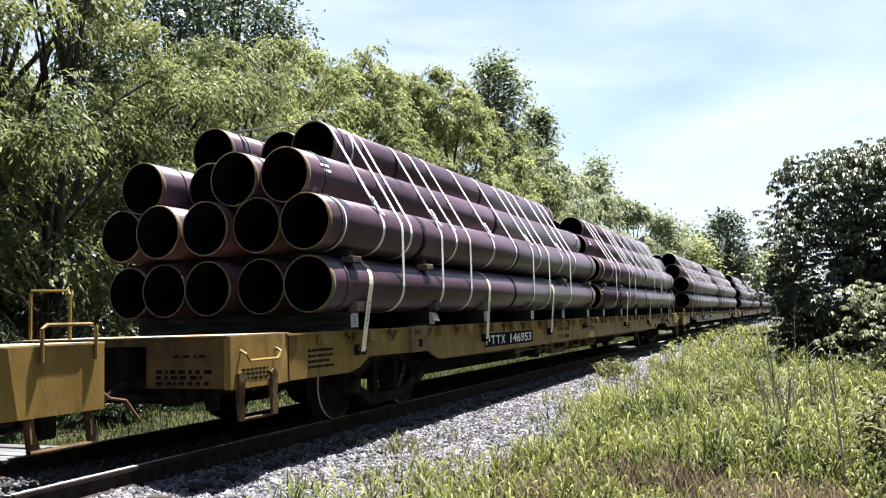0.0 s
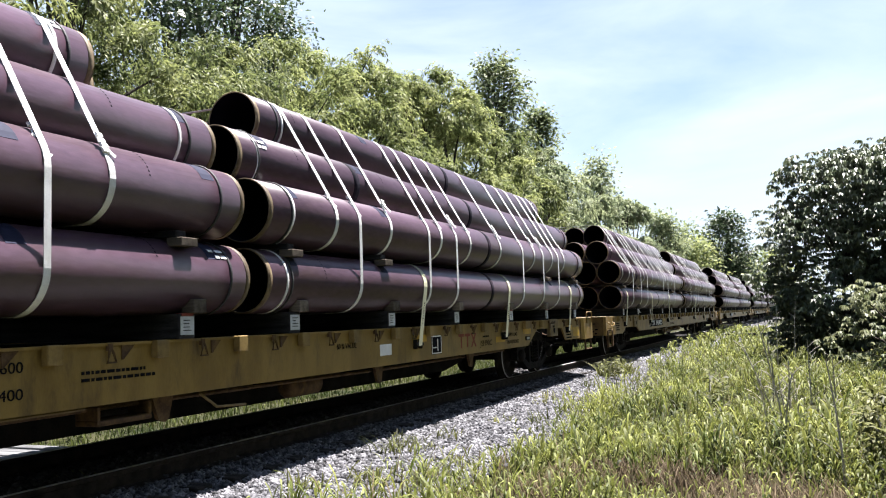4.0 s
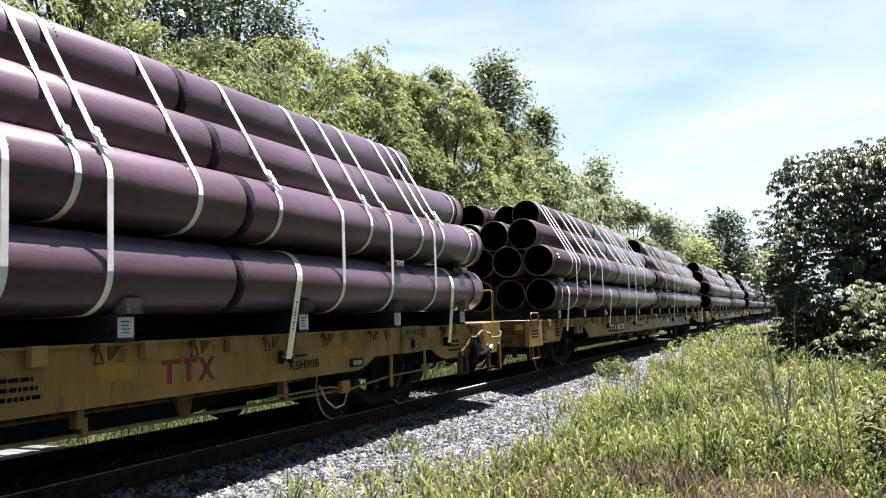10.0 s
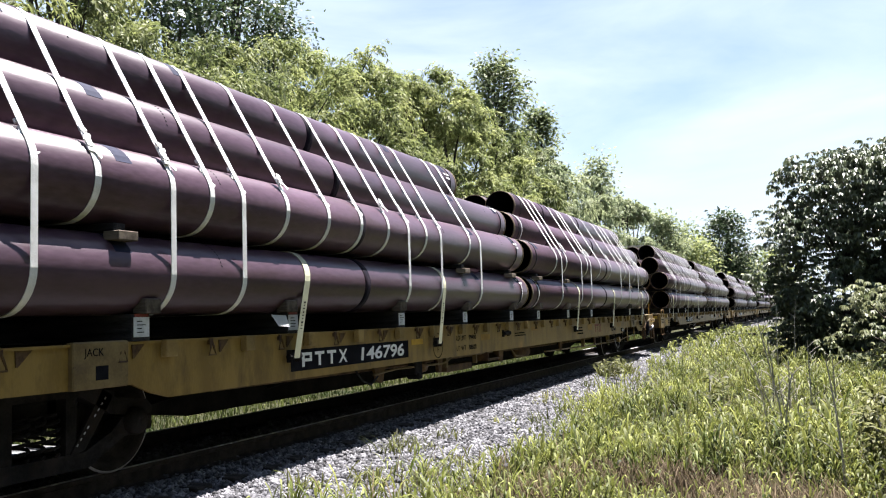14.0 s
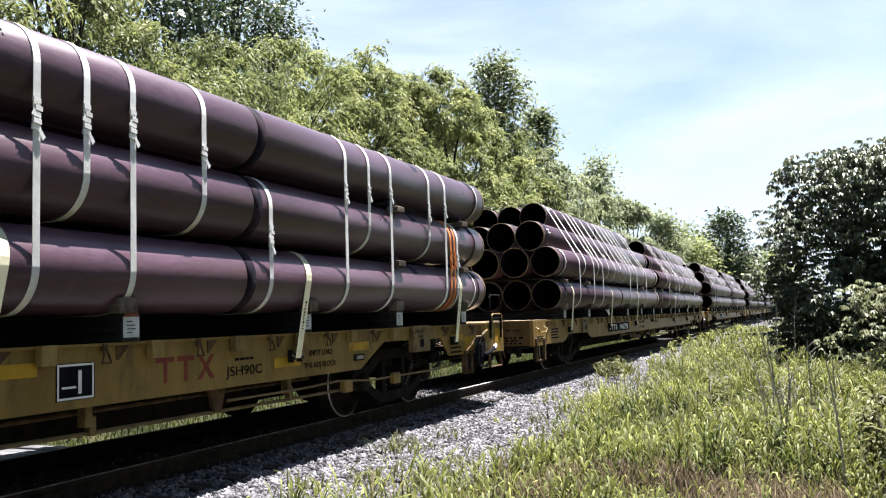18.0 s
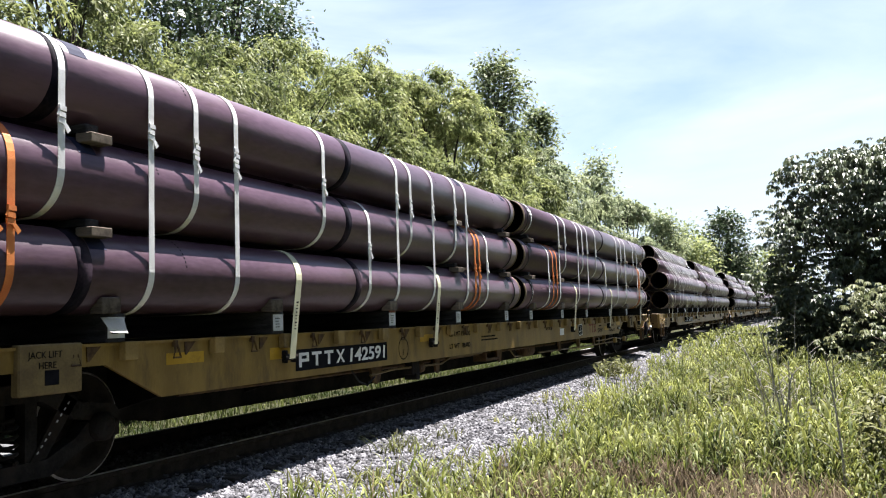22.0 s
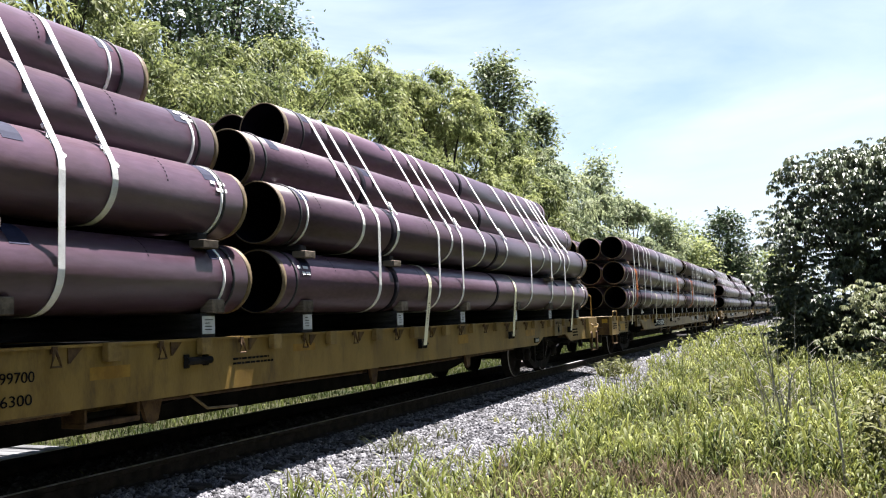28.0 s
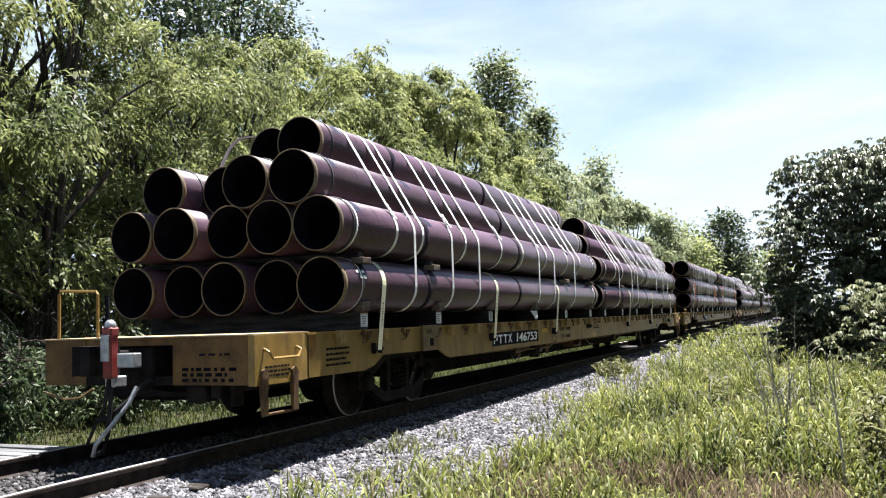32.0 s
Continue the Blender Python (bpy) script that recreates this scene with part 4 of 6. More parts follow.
        bars(19.92, 20.22, 0.83, 0.88, 1, M_INK, car, seed=11)
        side_text("60 % VALUE", 15.5, 0.86, 0.06, M_INK, car)
        side_text("EMPTY LOAD", 21.12, 0.82, 0.06, M_INK, car, width=0.45)
        side_text("7/16 ADJ BLOCK", 21.03, 0.70, 0.06, M_INK, car, width=0.62)
        part("placard", boxes((1.4303, 1.433, 17.980, 18.320, 0.68, 0.93)), M_INK, car, "black and white placard")
        bm = boxes((1.4331, 1.4345, 17.990, 18.310, 0.685, 0.70), (1.4331, 1.4345, 17.990, 18.310, 0.91, 0.925), (1.4331, 1.4345, 17.990, 18.005, 0.70, 0.91), (1.4331, 1.4345, 18.295, 18.310, 0.70, 0.91), (1.4331, 1.4345, 18.030, 18.150, 0.76, 0.775), (1.4331, 1.4345, 18.170, 18.200, 0.72, 0.88))
        part("placard_border", bm, M_WHITE, car)
        part("paper_label", boxes((1.4303, 1.433, 16.5, 16.8, 0.74, 0.87)), M_WHITE, car, "white paper label")
        bm = bmesh.new()
        for a in (18.94, 19.18):
            box(bm, 1.4303, 1.433, a, a + 0.2, 0.88, 0.92)
            box(bm, 1.4303, 1.433, a + 0.08, a + 0.12, 0.72, 0.88)
        prism(bm, [(19.42, 0.72), (19.47, 0.72), (19.64, 0.92), (19.59, 0.92)], "x", 1.4303, 1.433)
        prism(bm, [(19.59, 0.72), (19.64, 0.72), (19.47, 0.92), (19.42, 0.92)], "x", 1.4304, 1.4334)
        part("stencil", bm, M_LOGO, car, "faded red painted mark")


# ---- the load ----
def hull(points):
    pts = sorted(set((round(a, 4), round(b, 4)) for a, b in points))
    def side(seq):
        out = []
        for p in seq:
            while len(out) > 1 and (out[-1][0] - out[-2][0]) * (p[1] - out[-2][1]) - (out[-1][1] - out[-2][1]) * (p[0] - out[-2][0]) <= 0:
                out.pop()
            out.append(p)
        return out
    a, b = side(pts), side(pts[::-1])
    return a[:-1] + b[:-1]


def ribbon(bm, path, w, closed, t=0.004, lean=0.0):
    """A flat band of width w along y that follows a path of (x, z)."""
    rows = []
    n = len(path)
    for i, (x, z) in enumerate(path):
        p, q = path[(i - 1) % n if closed else max(i - 1, 0)], path[(i + 1) % n if closed else min(i + 1, n - 1)]
        dx, dz = q[0] - p[0], q[1] - p[1]
        L = math.hypot(dx, dz) or 1
        nx, nz = dz / L * t, -dx / L * t
        o = lean * (z - 1.3)
        rows.append([bm.verts.new(c) for c in ((x, o - w / 2, z), (x, o + w / 2, z), (x + nx, o + w / 2, z + nz), (x + nx, o - w / 2, z + nz))])
    for i in range(n if closed else n - 1):
        a, b = rows[i], rows[(i + 1) % n]
        for k in range(4):
            bm.faces.new((a[k], a[(k + 1) % 4], b[(k + 1) % 4], b[k]))
    if not closed:
        bm.faces.new(rows[0][::-1])
        bm.faces.new(rows[-1])
    bmesh.ops.recalc_face_normals(bm, faces=bm.faces)
    return bm


R_PIPE = 0.305
PIPE_MESH = {}


def pipe(x, y, z, length, roll, outer, shown):
    key = round(length, 2)
    if key not in PIPE_MESH:
        bm = bmesh.new()
        r, q, n = R_PIPE, R_PIPE - 0.014, 40
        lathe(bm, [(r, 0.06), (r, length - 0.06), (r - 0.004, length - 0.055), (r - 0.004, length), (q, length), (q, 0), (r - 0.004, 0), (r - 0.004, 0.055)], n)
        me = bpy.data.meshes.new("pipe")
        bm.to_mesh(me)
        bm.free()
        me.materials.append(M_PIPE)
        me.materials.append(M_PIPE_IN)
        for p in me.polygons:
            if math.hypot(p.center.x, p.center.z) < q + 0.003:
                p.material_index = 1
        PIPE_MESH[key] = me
        bm = lathe(bmesh.new(), [(r - 0.0035, 0.0), (r - 0.0015, 0.0), (r + 0.0005, 0.054), (r - 0.0035, 0.054)], n)
        lathe(bm, [(q - 0.0005, -0.004), (r - 0.001, -0.004), (r - 0.001, 0.0), (q - 0.0005, 0.0)], n)
        e = bpy.data.meshes.new("bare_end")
        bm.to_mesh(e)
        bm.free()
        e.materials.append(M_RUST)
        bm = lathe(bmesh.new(), [(r + 0.001, -0.014), (r + 0.012, -0.010), (r + 0.014, 0), (r + 0.012, 0.010), (r + 0.001, 0.014)], 32)
        g = bpy.data.meshes.new("rope_ring")
        bm.to_mesh(g)
        bm.free()
        g.materials.append(M_BLACK)
        bm = lathe(bmesh.new(), [(r + 0.0008, -0.065), (r + 0.0016, -0.065), (r + 0.0016, 0.065), (r + 0.0008, 0.065)], 40)
        d = bpy.data.meshes.new("dark_band")
        bm.to_mesh(d)
        bm.free()
        d.materials.append(M_BAND)
        bm = lathe(bmesh.new(), [(r + 0.001, -0.016), (r + 0.006, -0.016), (r + 0.006, 0.016), (r + 0.001, 0.016)], 32)
        c = bpy.data.meshes.new("end_strap")
        bm.to_mesh(c)
        bm.free()
        c.materials.append(M_STRAP)
        bm = bmesh.new()
        arc = [(math.cos(a), math.sin(a)) for a in (0.50, 0.70, 0.90, 1.10, 1.30)]
        ribbon(bm, [(p * (r + 0.001), s * (r + 0.001)) for p, s in arc], 0.16, False, 0.001)
        tp = bpy.data.meshes.new("blue_tape")
        bm.to_mesh(tp)
        bm.free()
        tp.materials.append(M_BLUE)
        bm = bmesh.new()
        for a, o, w in ((0.30, -0.02, 0.05), (0.30, 0.06, 0.07), (0.50, -0.07, 0.06), (0.50, 0.04, 0.09)):
            ribbon(bm, [(math.cos(b) * (r + 0.0075), math.sin(b) * (r + 0.0075)) for b in (a, a + 0.05, a + 0.10)], w, False, 0.001)
            bmesh.ops.translate(bm, verts=bm.verts[-12:], vec=(0, o, 0))
        tg = bpy.data.meshes.new("paper_tag")
        bm.to_mesh(tg)
        bm.free()
        tg.materials.append(M_WHITE)
        bm = bmesh.new()
        for k in range(9):
            a = 0.25 + 0.12 * k
            ribbon(bm, [(math.cos(b) * (r + 0.0008), math.sin(b) * (r + 0.0008)) for b in (a, a + 0.055)], 0.012, False, 0.0008)
        ds = bpy.data.meshes.new("stencil_dashes")
        bm.to_mesh(ds)
        bm.free()
        ds.materials.append(M_INK)
        PIPE_MESH[key, 7] = ds
        PIPE_MESH[key, 1], PIPE_MESH[key, 2], PIPE_MESH[key, 3], PIPE_MESH[key, 4], PIPE_MESH[key, 5], PIPE_MESH[key, 6] = e, g, d, c, tp, tg
    ob = part("pipe", PIPE_MESH[key], None)
    tagged(ob, "brown-purple coated steel line pipe with bare ochre ends", "pipe", "pipes stacked on the flat cars")
    for end in (0, 1):
        e = part("bare_end", PIPE_MESH[key, 1], None, ob, "bare ochre pipe end")
        e.matrix_basis = Matrix.Identity(4) if end == 0 else Matrix.Translation((0, length, 0)) @ Matrix.Rotation(math.pi, 4, "Z")
        if outer:
            g = part("rope_ring", PIPE_MESH[key, 2], None, ob, "black rope ring")
            off = random.uniform(0.22, 0.42)
            g.location = (0, off if end == 0 else length - off, 0)
        if shown:
            turn = Matrix.Rotation(-roll, 4, "Y")
            if random.random() < 0.55:
                c = part("end_strap", PIPE_MESH[key, 4], None, ob, "thin white lifting strap")
                o2 = random.uniform(0.30, 0.5)
                c.location = (0, o2 if end == 0 else length - o2, 0)
            for o3 in (0.45, 2.4):
                tp = part("blue_tape", PIPE_MESH[key, 5], None, ob, "dark blue tape patch")
                tp.matrix_basis = turn @ Matrix.Translation((0, o3 if end == 0 else length - o3, 0))
            for o4 in (1.0, 3.3):
                ds = part("stencil", PIPE_MESH[key, 7], None, ob, "row of small black stencil marks")
                ds["kind"] = "stuff"
                o5 = o4 + random.uniform(-0.3, 0.3)
                ds.matrix_basis = turn @ Matrix.Translation((0, o5 if end == 0 else length - o5, 0)) @ Matrix.Rotation(random.uniform(-0.2, 0.15), 4, "Y")
            if random.random() < 0.35:
                tg = part("paper_tag", PIPE_MESH[key, 6], None, ob, "torn white paper tag")
                tg.matrix_basis = turn @ Matrix.Translation((0, 0.38 if end == 0 else length - 0.38, 0)) @ Matrix.Rotation(random.uniform(-0.4, 0.2), 4, "Y")
    if outer:
        for f in (0.51,) if random.random() < 0.5 else (0.51, 0.19):
            d = part("dark_band", PIPE_MESH[key, 3], None, ob, "dark scuffed band in the coating")
            d.location = (0, length * f + random.uniform(-0.12, 0.12), 0)
    mover(ob, Matrix.Translation((x, y, z)) @ Matrix.Rotation(roll, 4, "Y"))
    return ob


HEX = [(1.56, [-1.25, -0.625, 0, 0.625, 1.25]), (2.22, [-1.25, -0.625, 0, 0.625, 1.25]), (2.755, [-0.94, -0.313, 0.313, 0.94]), (3.29, [-0.626, 0, 0.626])]
SQUARE = [(1.565, [-1.25, -0.625, 0, 0.625, 1.25]), (2.225, [-1.25, -0.625, 0, 0.625, 1.25]), (2.895, [-1.25, -0.625, 0, 0.625, 1.25])]


STRAP_MESH = {}


def strap(rows, lo, hi, y, colour="white", lean=0.0):
    """A web strap round the rows lo to hi of a stack; row lo 0 to hi 0 is a tie-down to the deck."""
    kind = "%s%d%d%d%s%.2f" % ("H" if rows is HEX else "S", lo, hi, 0, colour, lean)
    pts = []
    for z, xs in rows[max(lo, 1) - 1:max(hi, 1)]:
        for x in (xs[0], xs[-1]):
            for k in range(36):
                a = k * math.tau / 36
                pts.append((x + (R_PIPE + 0.003) * math.cos(a), z + (R_PIPE + 0.003) * math.sin(a)))
    m = {"white": M_STRAP, "orange": M_ORANGE, "pale": M_YSTRAP}[colour]
    if kind not in STRAP_MESH:
        bm = bmesh.new()
        if lo == 0:
            h = hull(pts + [(1.515, 0.82), (-1.515, 0.82)])
            k = h.index(max(h, key=lambda p: (round(p[1] < 1.0), p[0])))
            h = h[k:] + h[:k]
            h = [p for p in h if p[1] > 1.0 or abs(abs(p[0]) - 1.515) < 0.01]
            ribbon(bm, h, 0.095, False, 0.005, lean)
        else:
            ribbon(bm, hull(pts), 0.057, True, 0.005, lean)
        me = bpy.data.meshes.new("strap")
        bm.to_mesh(me)
        bm.free()
        me.materials.append(m)
        STRAP_MESH[kind] = me
    names = {"white": "white webbing strap drawn tight round the pipe stack", "orange": "orange webbing strap drawn tight round the pipes", "pale": "wide pale webbing tie-down over the bottom pipes to the deck"}
    ob = part("strap", STRAP_MESH[kind], None)
    tagged(ob, names[colour], "strap", "straps round the pipes")
    mover(ob, pose(0, y, 0))
    if lo == 0:
        o = lean * (0.83 - 1.3)
        bm = boxes((1.452, 1.51, o - 0.085, o - 0.06, 0.78, 0.90), (1.452, 1.51, o + 0.06, o + 0.085, 0.78, 0.90), bevel=0.006)
        rod(bm, [(1.49, o - 0.10, 0.835), (1.49, o + 0.10, 0.835)], 0.03, 8)
        part("winch", bm, M_DARK, ob, "grimy strap winch under the deck edge")
        bm = bmesh.new()
        for k in range(9):
            z = 1.36 - 0.032 * k
            x = 1.5225 + (z - 0.82) * 0.058
            ribbon(bm, [(x, z), (x - 0.0010, z - (0.010 if k % 3 else 0.018))], 0.022 if k % 2 else 0.032, False, 0.0012, lean)
        part("strap_print", bm, M_INK, ob, "black printed marks along the strap")["kind"] = "stuff"
    if lo > 0 and hi > lo:
        # the tied-off splice: wraps of webbing one after another along the strap, with a loose tail
        slant = rows is HEX and hi == 4
        z, x = (2.50, 1.447) if slant else ((2.62 if hi == 3 else 1.95), 1.562)
        b = part("buckle", BUCKLES[colour][int(abs(y) * 7) % 3], None, ob, "wrapped strap splice with loose tail")
        b.matrix_basis = Matrix.Translation((x, 0, z + 0.05 * math.sin(y * 3.1))) @ Matrix.Rotation(radians(-30.2) if slant else 0.0, 4, "Y")
    return ob


def buckle_mesh(seed, material):
    """Three to five wraps, each a little askew, and a tail that stands off the strap."""
    g = random.Random(seed)
    bm = bmesh.new()
    n = 3 + seed % 3
    for k in range(n):
        z = 0.045 * (k - n / 2) + g.uniform(-0.006, 0.006)
        w, tk, o = g.uniform(0.024, 0.033), g.uniform(0.008, 0.016), g.uniform(-0.008, 0.008)
        prism(bm, [(o - w, z - 0.016), (o + w, z - 0.022), (o + w, z + 0.010), (o - w, z + 0.018)], "x", -0.004, tk)
    e = g.uniform(0.03, 0.06)
    prism(bm, [(0.0, -0.045 * n / 2 - 0.01), (0.022, -0.045 * n / 2), (0.03 + e, -0.045 * n / 2 - 0.05), (0.02 + e * 0.6, -0.045 * n / 2 - 0.075)], "x", 0.006, 0.012)
    prism(bm, [(-0.018, 0.01), (-0.03, 0.012), (-0.05, -0.03), (-0.03, -0.03)], "x", 0.008, 0.013)
    me = bpy.data.meshes.new("buckle")
    bm.to_mesh(me)
    bm.free()
    me.materials.append(material)
    return me


BUCKLES = {c: [buckle_mesh(k, m) for k in range(3)] for c, m in (("white", M_STRAP), ("orange", M_ORANGE), ("pale", M_YSTRAP))}


def timber(y, z0, z1, half, w, name, label, material, plate=False, far=False):
    bm = boxes((-half, half, -w / 2, w / 2, z0, z1), bevel=0.006)
    ob = part(name, bm, material)
    tagged(ob, label, "timber", name + "s under the pipes")
    mover(ob, pose(0, y, 0))
    if plate:
        tag = part("end_tag", boxes((half, half + 0.005, -0.08, 0.08, z0 + 0.03, z1 - 0.024)), M_TAG, ob, "silver stapled end tag")
        bm = bmesh.new()
        for k in range(4):
            zz = z0 + 0.062 + k * 0.027
            box(bm, half + 0.005, half + 0.0065, -0.05, -0.05 + random.uniform(0.05, 0.1), zz, zz + 0.007)
        part("tag_print", bm, M_DARK, tag)
        if int(abs(y) * 3) % 3 == 0:
            part("red_tape", boxes((half - 0.05, half + 0.006, -0.07, 0.07, z1 - 0.022, z1 + 0.002)), M_RED, ob, "strip of red tape")
    return ob


def stack(y0, rows, ends, straps, near=True, inner=(0.3, 0.3)):
    """One pile: ends give each row's start and end; straps: (distance, lo, hi, colour). Distances run from the car's near end y0."""
    rnd = random.Random(int(abs(y0 + ends[0][0]) * 10))
    for ri, (z, xs) in enumerate(rows):
        a, b = ends[ri]
        for xi, x in enumerate(xs):
            outer = xi == len(xs) - 1 or ri == len(rows) - 1 or (rows is HEX and ri == 2)
            dy = rnd.uniform(-0.04, 0.04) if xi == len(xs) - 1 else rnd.uniform(-0.12, 0.12) * (0.4 if rows is SQUARE else 1)
            if rows is HEX and ri == 2 and xi == 1:
                dy += 0.32
            if rows is HEX and ri == 3 and xi < 2:
                dy += inner[xi]
            pipe(x, y0 + a + dy, z, round((b - a) * 5) / 5, rnd.uniform(0, 6.28), outer and near, xi == len(xs) - 1 and near)
    a, b = ends[0]
    for d in (0.55, 2.65, 4.7, 7.1, 9.2, 11.3):
        timber(y0 + a + d, 1.058, rows[0][0] - R_PIPE + 0.004, 1.47, 0.19, "bearer", "dark square timber bearer across the deck", M_TIMBER, near)
        if near:
            ob = part("bearer_chock", boxes((1.40, 1.53, -0.085, 0.085, 0.0, 0.115), bevel=0.008), M_BLOCK)
            tagged(ob, "weathered wooden chock nailed on a bearer against the pipe", "chock", "chocks on the bearers")
            mover(ob, pose(0, y0 + a + d + 0.01, rows[0][0] - R_PIPE + 0.004, 0, 0, rnd.uniform(-4, 4)))
    for d in (0.45, 2.4, 9.1, 11.2):
        for k in range(1, 2 if rows is HEX else 3):
            zl = rows[k - 1][0] + R_PIPE
            timber(y0 + a + d, zl - 0.002, rows[k][0] - R_PIPE + 0.002, 1.50, 0.12, "spacer", "rough timber spacer between two rows of pipes", M_TIMBER)
            if near:
                wedge = boxes((1.42, 1.57, -0.10, 0.10, -0.075, -0.006), bevel=0.006)
                ob = part("wedge_block", wedge, M_BLOCK)
                tagged(ob, "pale sawn wooden chock wedged beside the pipe", "chock", "chocks between the rows")
                mover(ob, pose(0, y0 + a + d + 0.02, zl))
    for d, kind in straps:
        lo, hi, colour = KINDS[kind]
        strap(rows, lo, hi, y0 + d, colour, rnd.choice((0.10, 0.16, 0.20)) if lo == 0 else 0.0)


# how a strap runs: F round all rows, U round rows two to four, T over the bottom row; f, u, l and o the same for square piles
KINDS = {"F": (1, 4, "white"), "U": (2, 4, "white"), "T": (0, 0, "pale"), "f": (1, 3, "white"), "u": (2, 3, "white"), "l": (1, 2, "white"), "o": (1, 2, "orange")}


def parse(text):
    return [(float(w[1:]), w[0]) for w in text.split()]


STRAPS = {
    "Bn": parse("T2.77 U3.19 F3.49 U3.82 F4.69 U5.32 F5.94 T6.79 U6.83 U8.25 F9.14 U9.66 F10.16 T10.19 U11.10 F11.62 U12.19"),
    "Bf": parse("U15.36 F15.86 U16.63 T17.52 F17.73 U18.14 F18.67 U19.22 U20.55 T20.87 F21.69 U22.38 F22.91 U23.54 F23.95 U24.40 T24.80"),
    "Cn": parse("T2.60 F3.25 U3.79 F4.56 U5.04 F5.47 U6.17 T6.43 U6.93 U7.63 U8.29 F8.84 U9.38 F9.85 T9.88 U10.93 F11.35"),
    "Cf": parse("U15.59 F15.94 U16.34 T17.22 F17.54 U18.12 F18.41 U19.40 U20.56 T20.80 F21.72 U22.38 F22.87 U23.77 F24.14 U24.46 T24.69"),
    "Dn": parse("T2.75 l2.87 f3.15 o3.38 o3.51 u3.90 f4.75 u5.27 f5.80 T6.74 u7.26 l8.23 f8.96 u9.35 f10.03 T10.15 u10.81 f11.23 o11.54 o11.71 l12.05"),
    "Df": parse("l15.41 o15.70 o15.97 f16.20 u16.70 T17.41 f17.70 u18.12 f18.56 u19.37 l20.31 T20.89 f21.72 u22.25 f22.80 u23.91 f24.45 o24.61 o24.74 l24.85 T24.90"),
    "En": parse("T2.39 U2.80 F3.29 U3.55 F4.51 U5.04 F5.56 T6.30 U6.61 U7.72 F8.65 U9.14 F9.66 T9.86 U10.65 F11.21 U11.69"),
    "Ef": parse("U15.42 F15.78 U16.29 T17.14 F17.51 U17.99 F18.35 U19.29 U20.34 T20.67 F21.62 U22.46 F22.93 U23.62 F23.89 U24.26 T24.46"),
}
ENDS = {
    "An": [(1.65, 13.5), (1.60, 13.5), (1.70, 13.5), (2.75, 12.4)], "Af": [(14.0, 25.95), (14.0, 25.9), (14.05, 25.9), (15.0, 24.8)],
    "Bn": [(1.78, 13.80), (1.77, 13.78), (1.76, 13.70), (3.05, 12.60)], "Bf": [(14.1, 25.95), (14.1, 25.9), (14.12, 25.9), (14.85, 24.9)],
    "Cn": [(1.65, 13.58), (1.70, 13.58), (1.75, 13.58), (3.0, 12.02)], "Cf": [(13.95, 25.9), (13.98, 25.92), (14.0, 25.95), (14.98, 24.77)],
    "Dn": [(1.83, 13.65), (1.75, 13.57), (1.72, 13.55)], "Df": [(13.93, 25.93), (13.99, 25.99), (13.99, 25.99)],
    "En": [(1.52, 13.28), (1.50, 13.28), (1.50, 13.28), (2.1, 12.78)], "Ef": [(13.8, 25.85), (13.8, 25.83), (13.8, 25.87), (14.81, 24.81)],
}

PITCH = 28.245


def near_end(place):
    """Where the near end of a car stands at the start, with the slack in the couplers."""
    return 6.12 + place * PITCH - (0.33 if place < -2 else 0.12 if place == -1 else 0.0)


PAPERS = [(0, 4.33), (-1, 6.47), (-2, 6.1), (-3, 4.44), (-4, 8.44)]
# kind, near end, number, piles, straps of near and far pile, seen from close by
CARS = [(2, 3, "142590", "B", "B", False), (1, 2, "146820", "A", "C", False), (2, 1, "142590", "B", "B", False), (1, 0, "146953", "A", "E", True), (2, -1, "142728", "B", "B", True),
        (1, -2, "146796", "C", "C", True), (2, -3, "142591", "D", "D", True), (1, -4, "146753", "E", "E", True)]
for kind, place, number, ends, st, near in CARS:
    y0 = near_end(place)
    rows = SQUARE if ends == "D" else HEX
    flat_car(kind, y0, number, near=near)
    for half in "nf":
        stack(y0, rows, ENDS[ends + half], STRAPS[st + half], near, {"A": (-0.25, 0.4), "B": (0.15, 0.6), "C": (0.35, 0.27)}.get(ends, (1.2, 0.35)))



def paper(y, tilt):
    bm = bmesh.new()
    vs = [bm.verts.new(p) for p in ((-0.02, -0.11, 0.11), (0.03, -0.06, 0.0), (0.04, 0.10, -0.01), (-0.01, 0.11, 0.10))]
    bm.faces.new(vs)
    bmesh.ops.solidify(bm, geom=bm.faces[:], thickness=0.002)
    ob = part("paper_sheet", bm, M_WHITE)
    tagged(ob, "loose white paper sheet stapled on a bearer", "paper", "papers on the bearers")
    mover(ob, pose(1.49, y, 1.13, 0, 0, tilt))


for place, u in PAPERS:
    paper(near_end(place) + u, random.uniform(-12, 12))


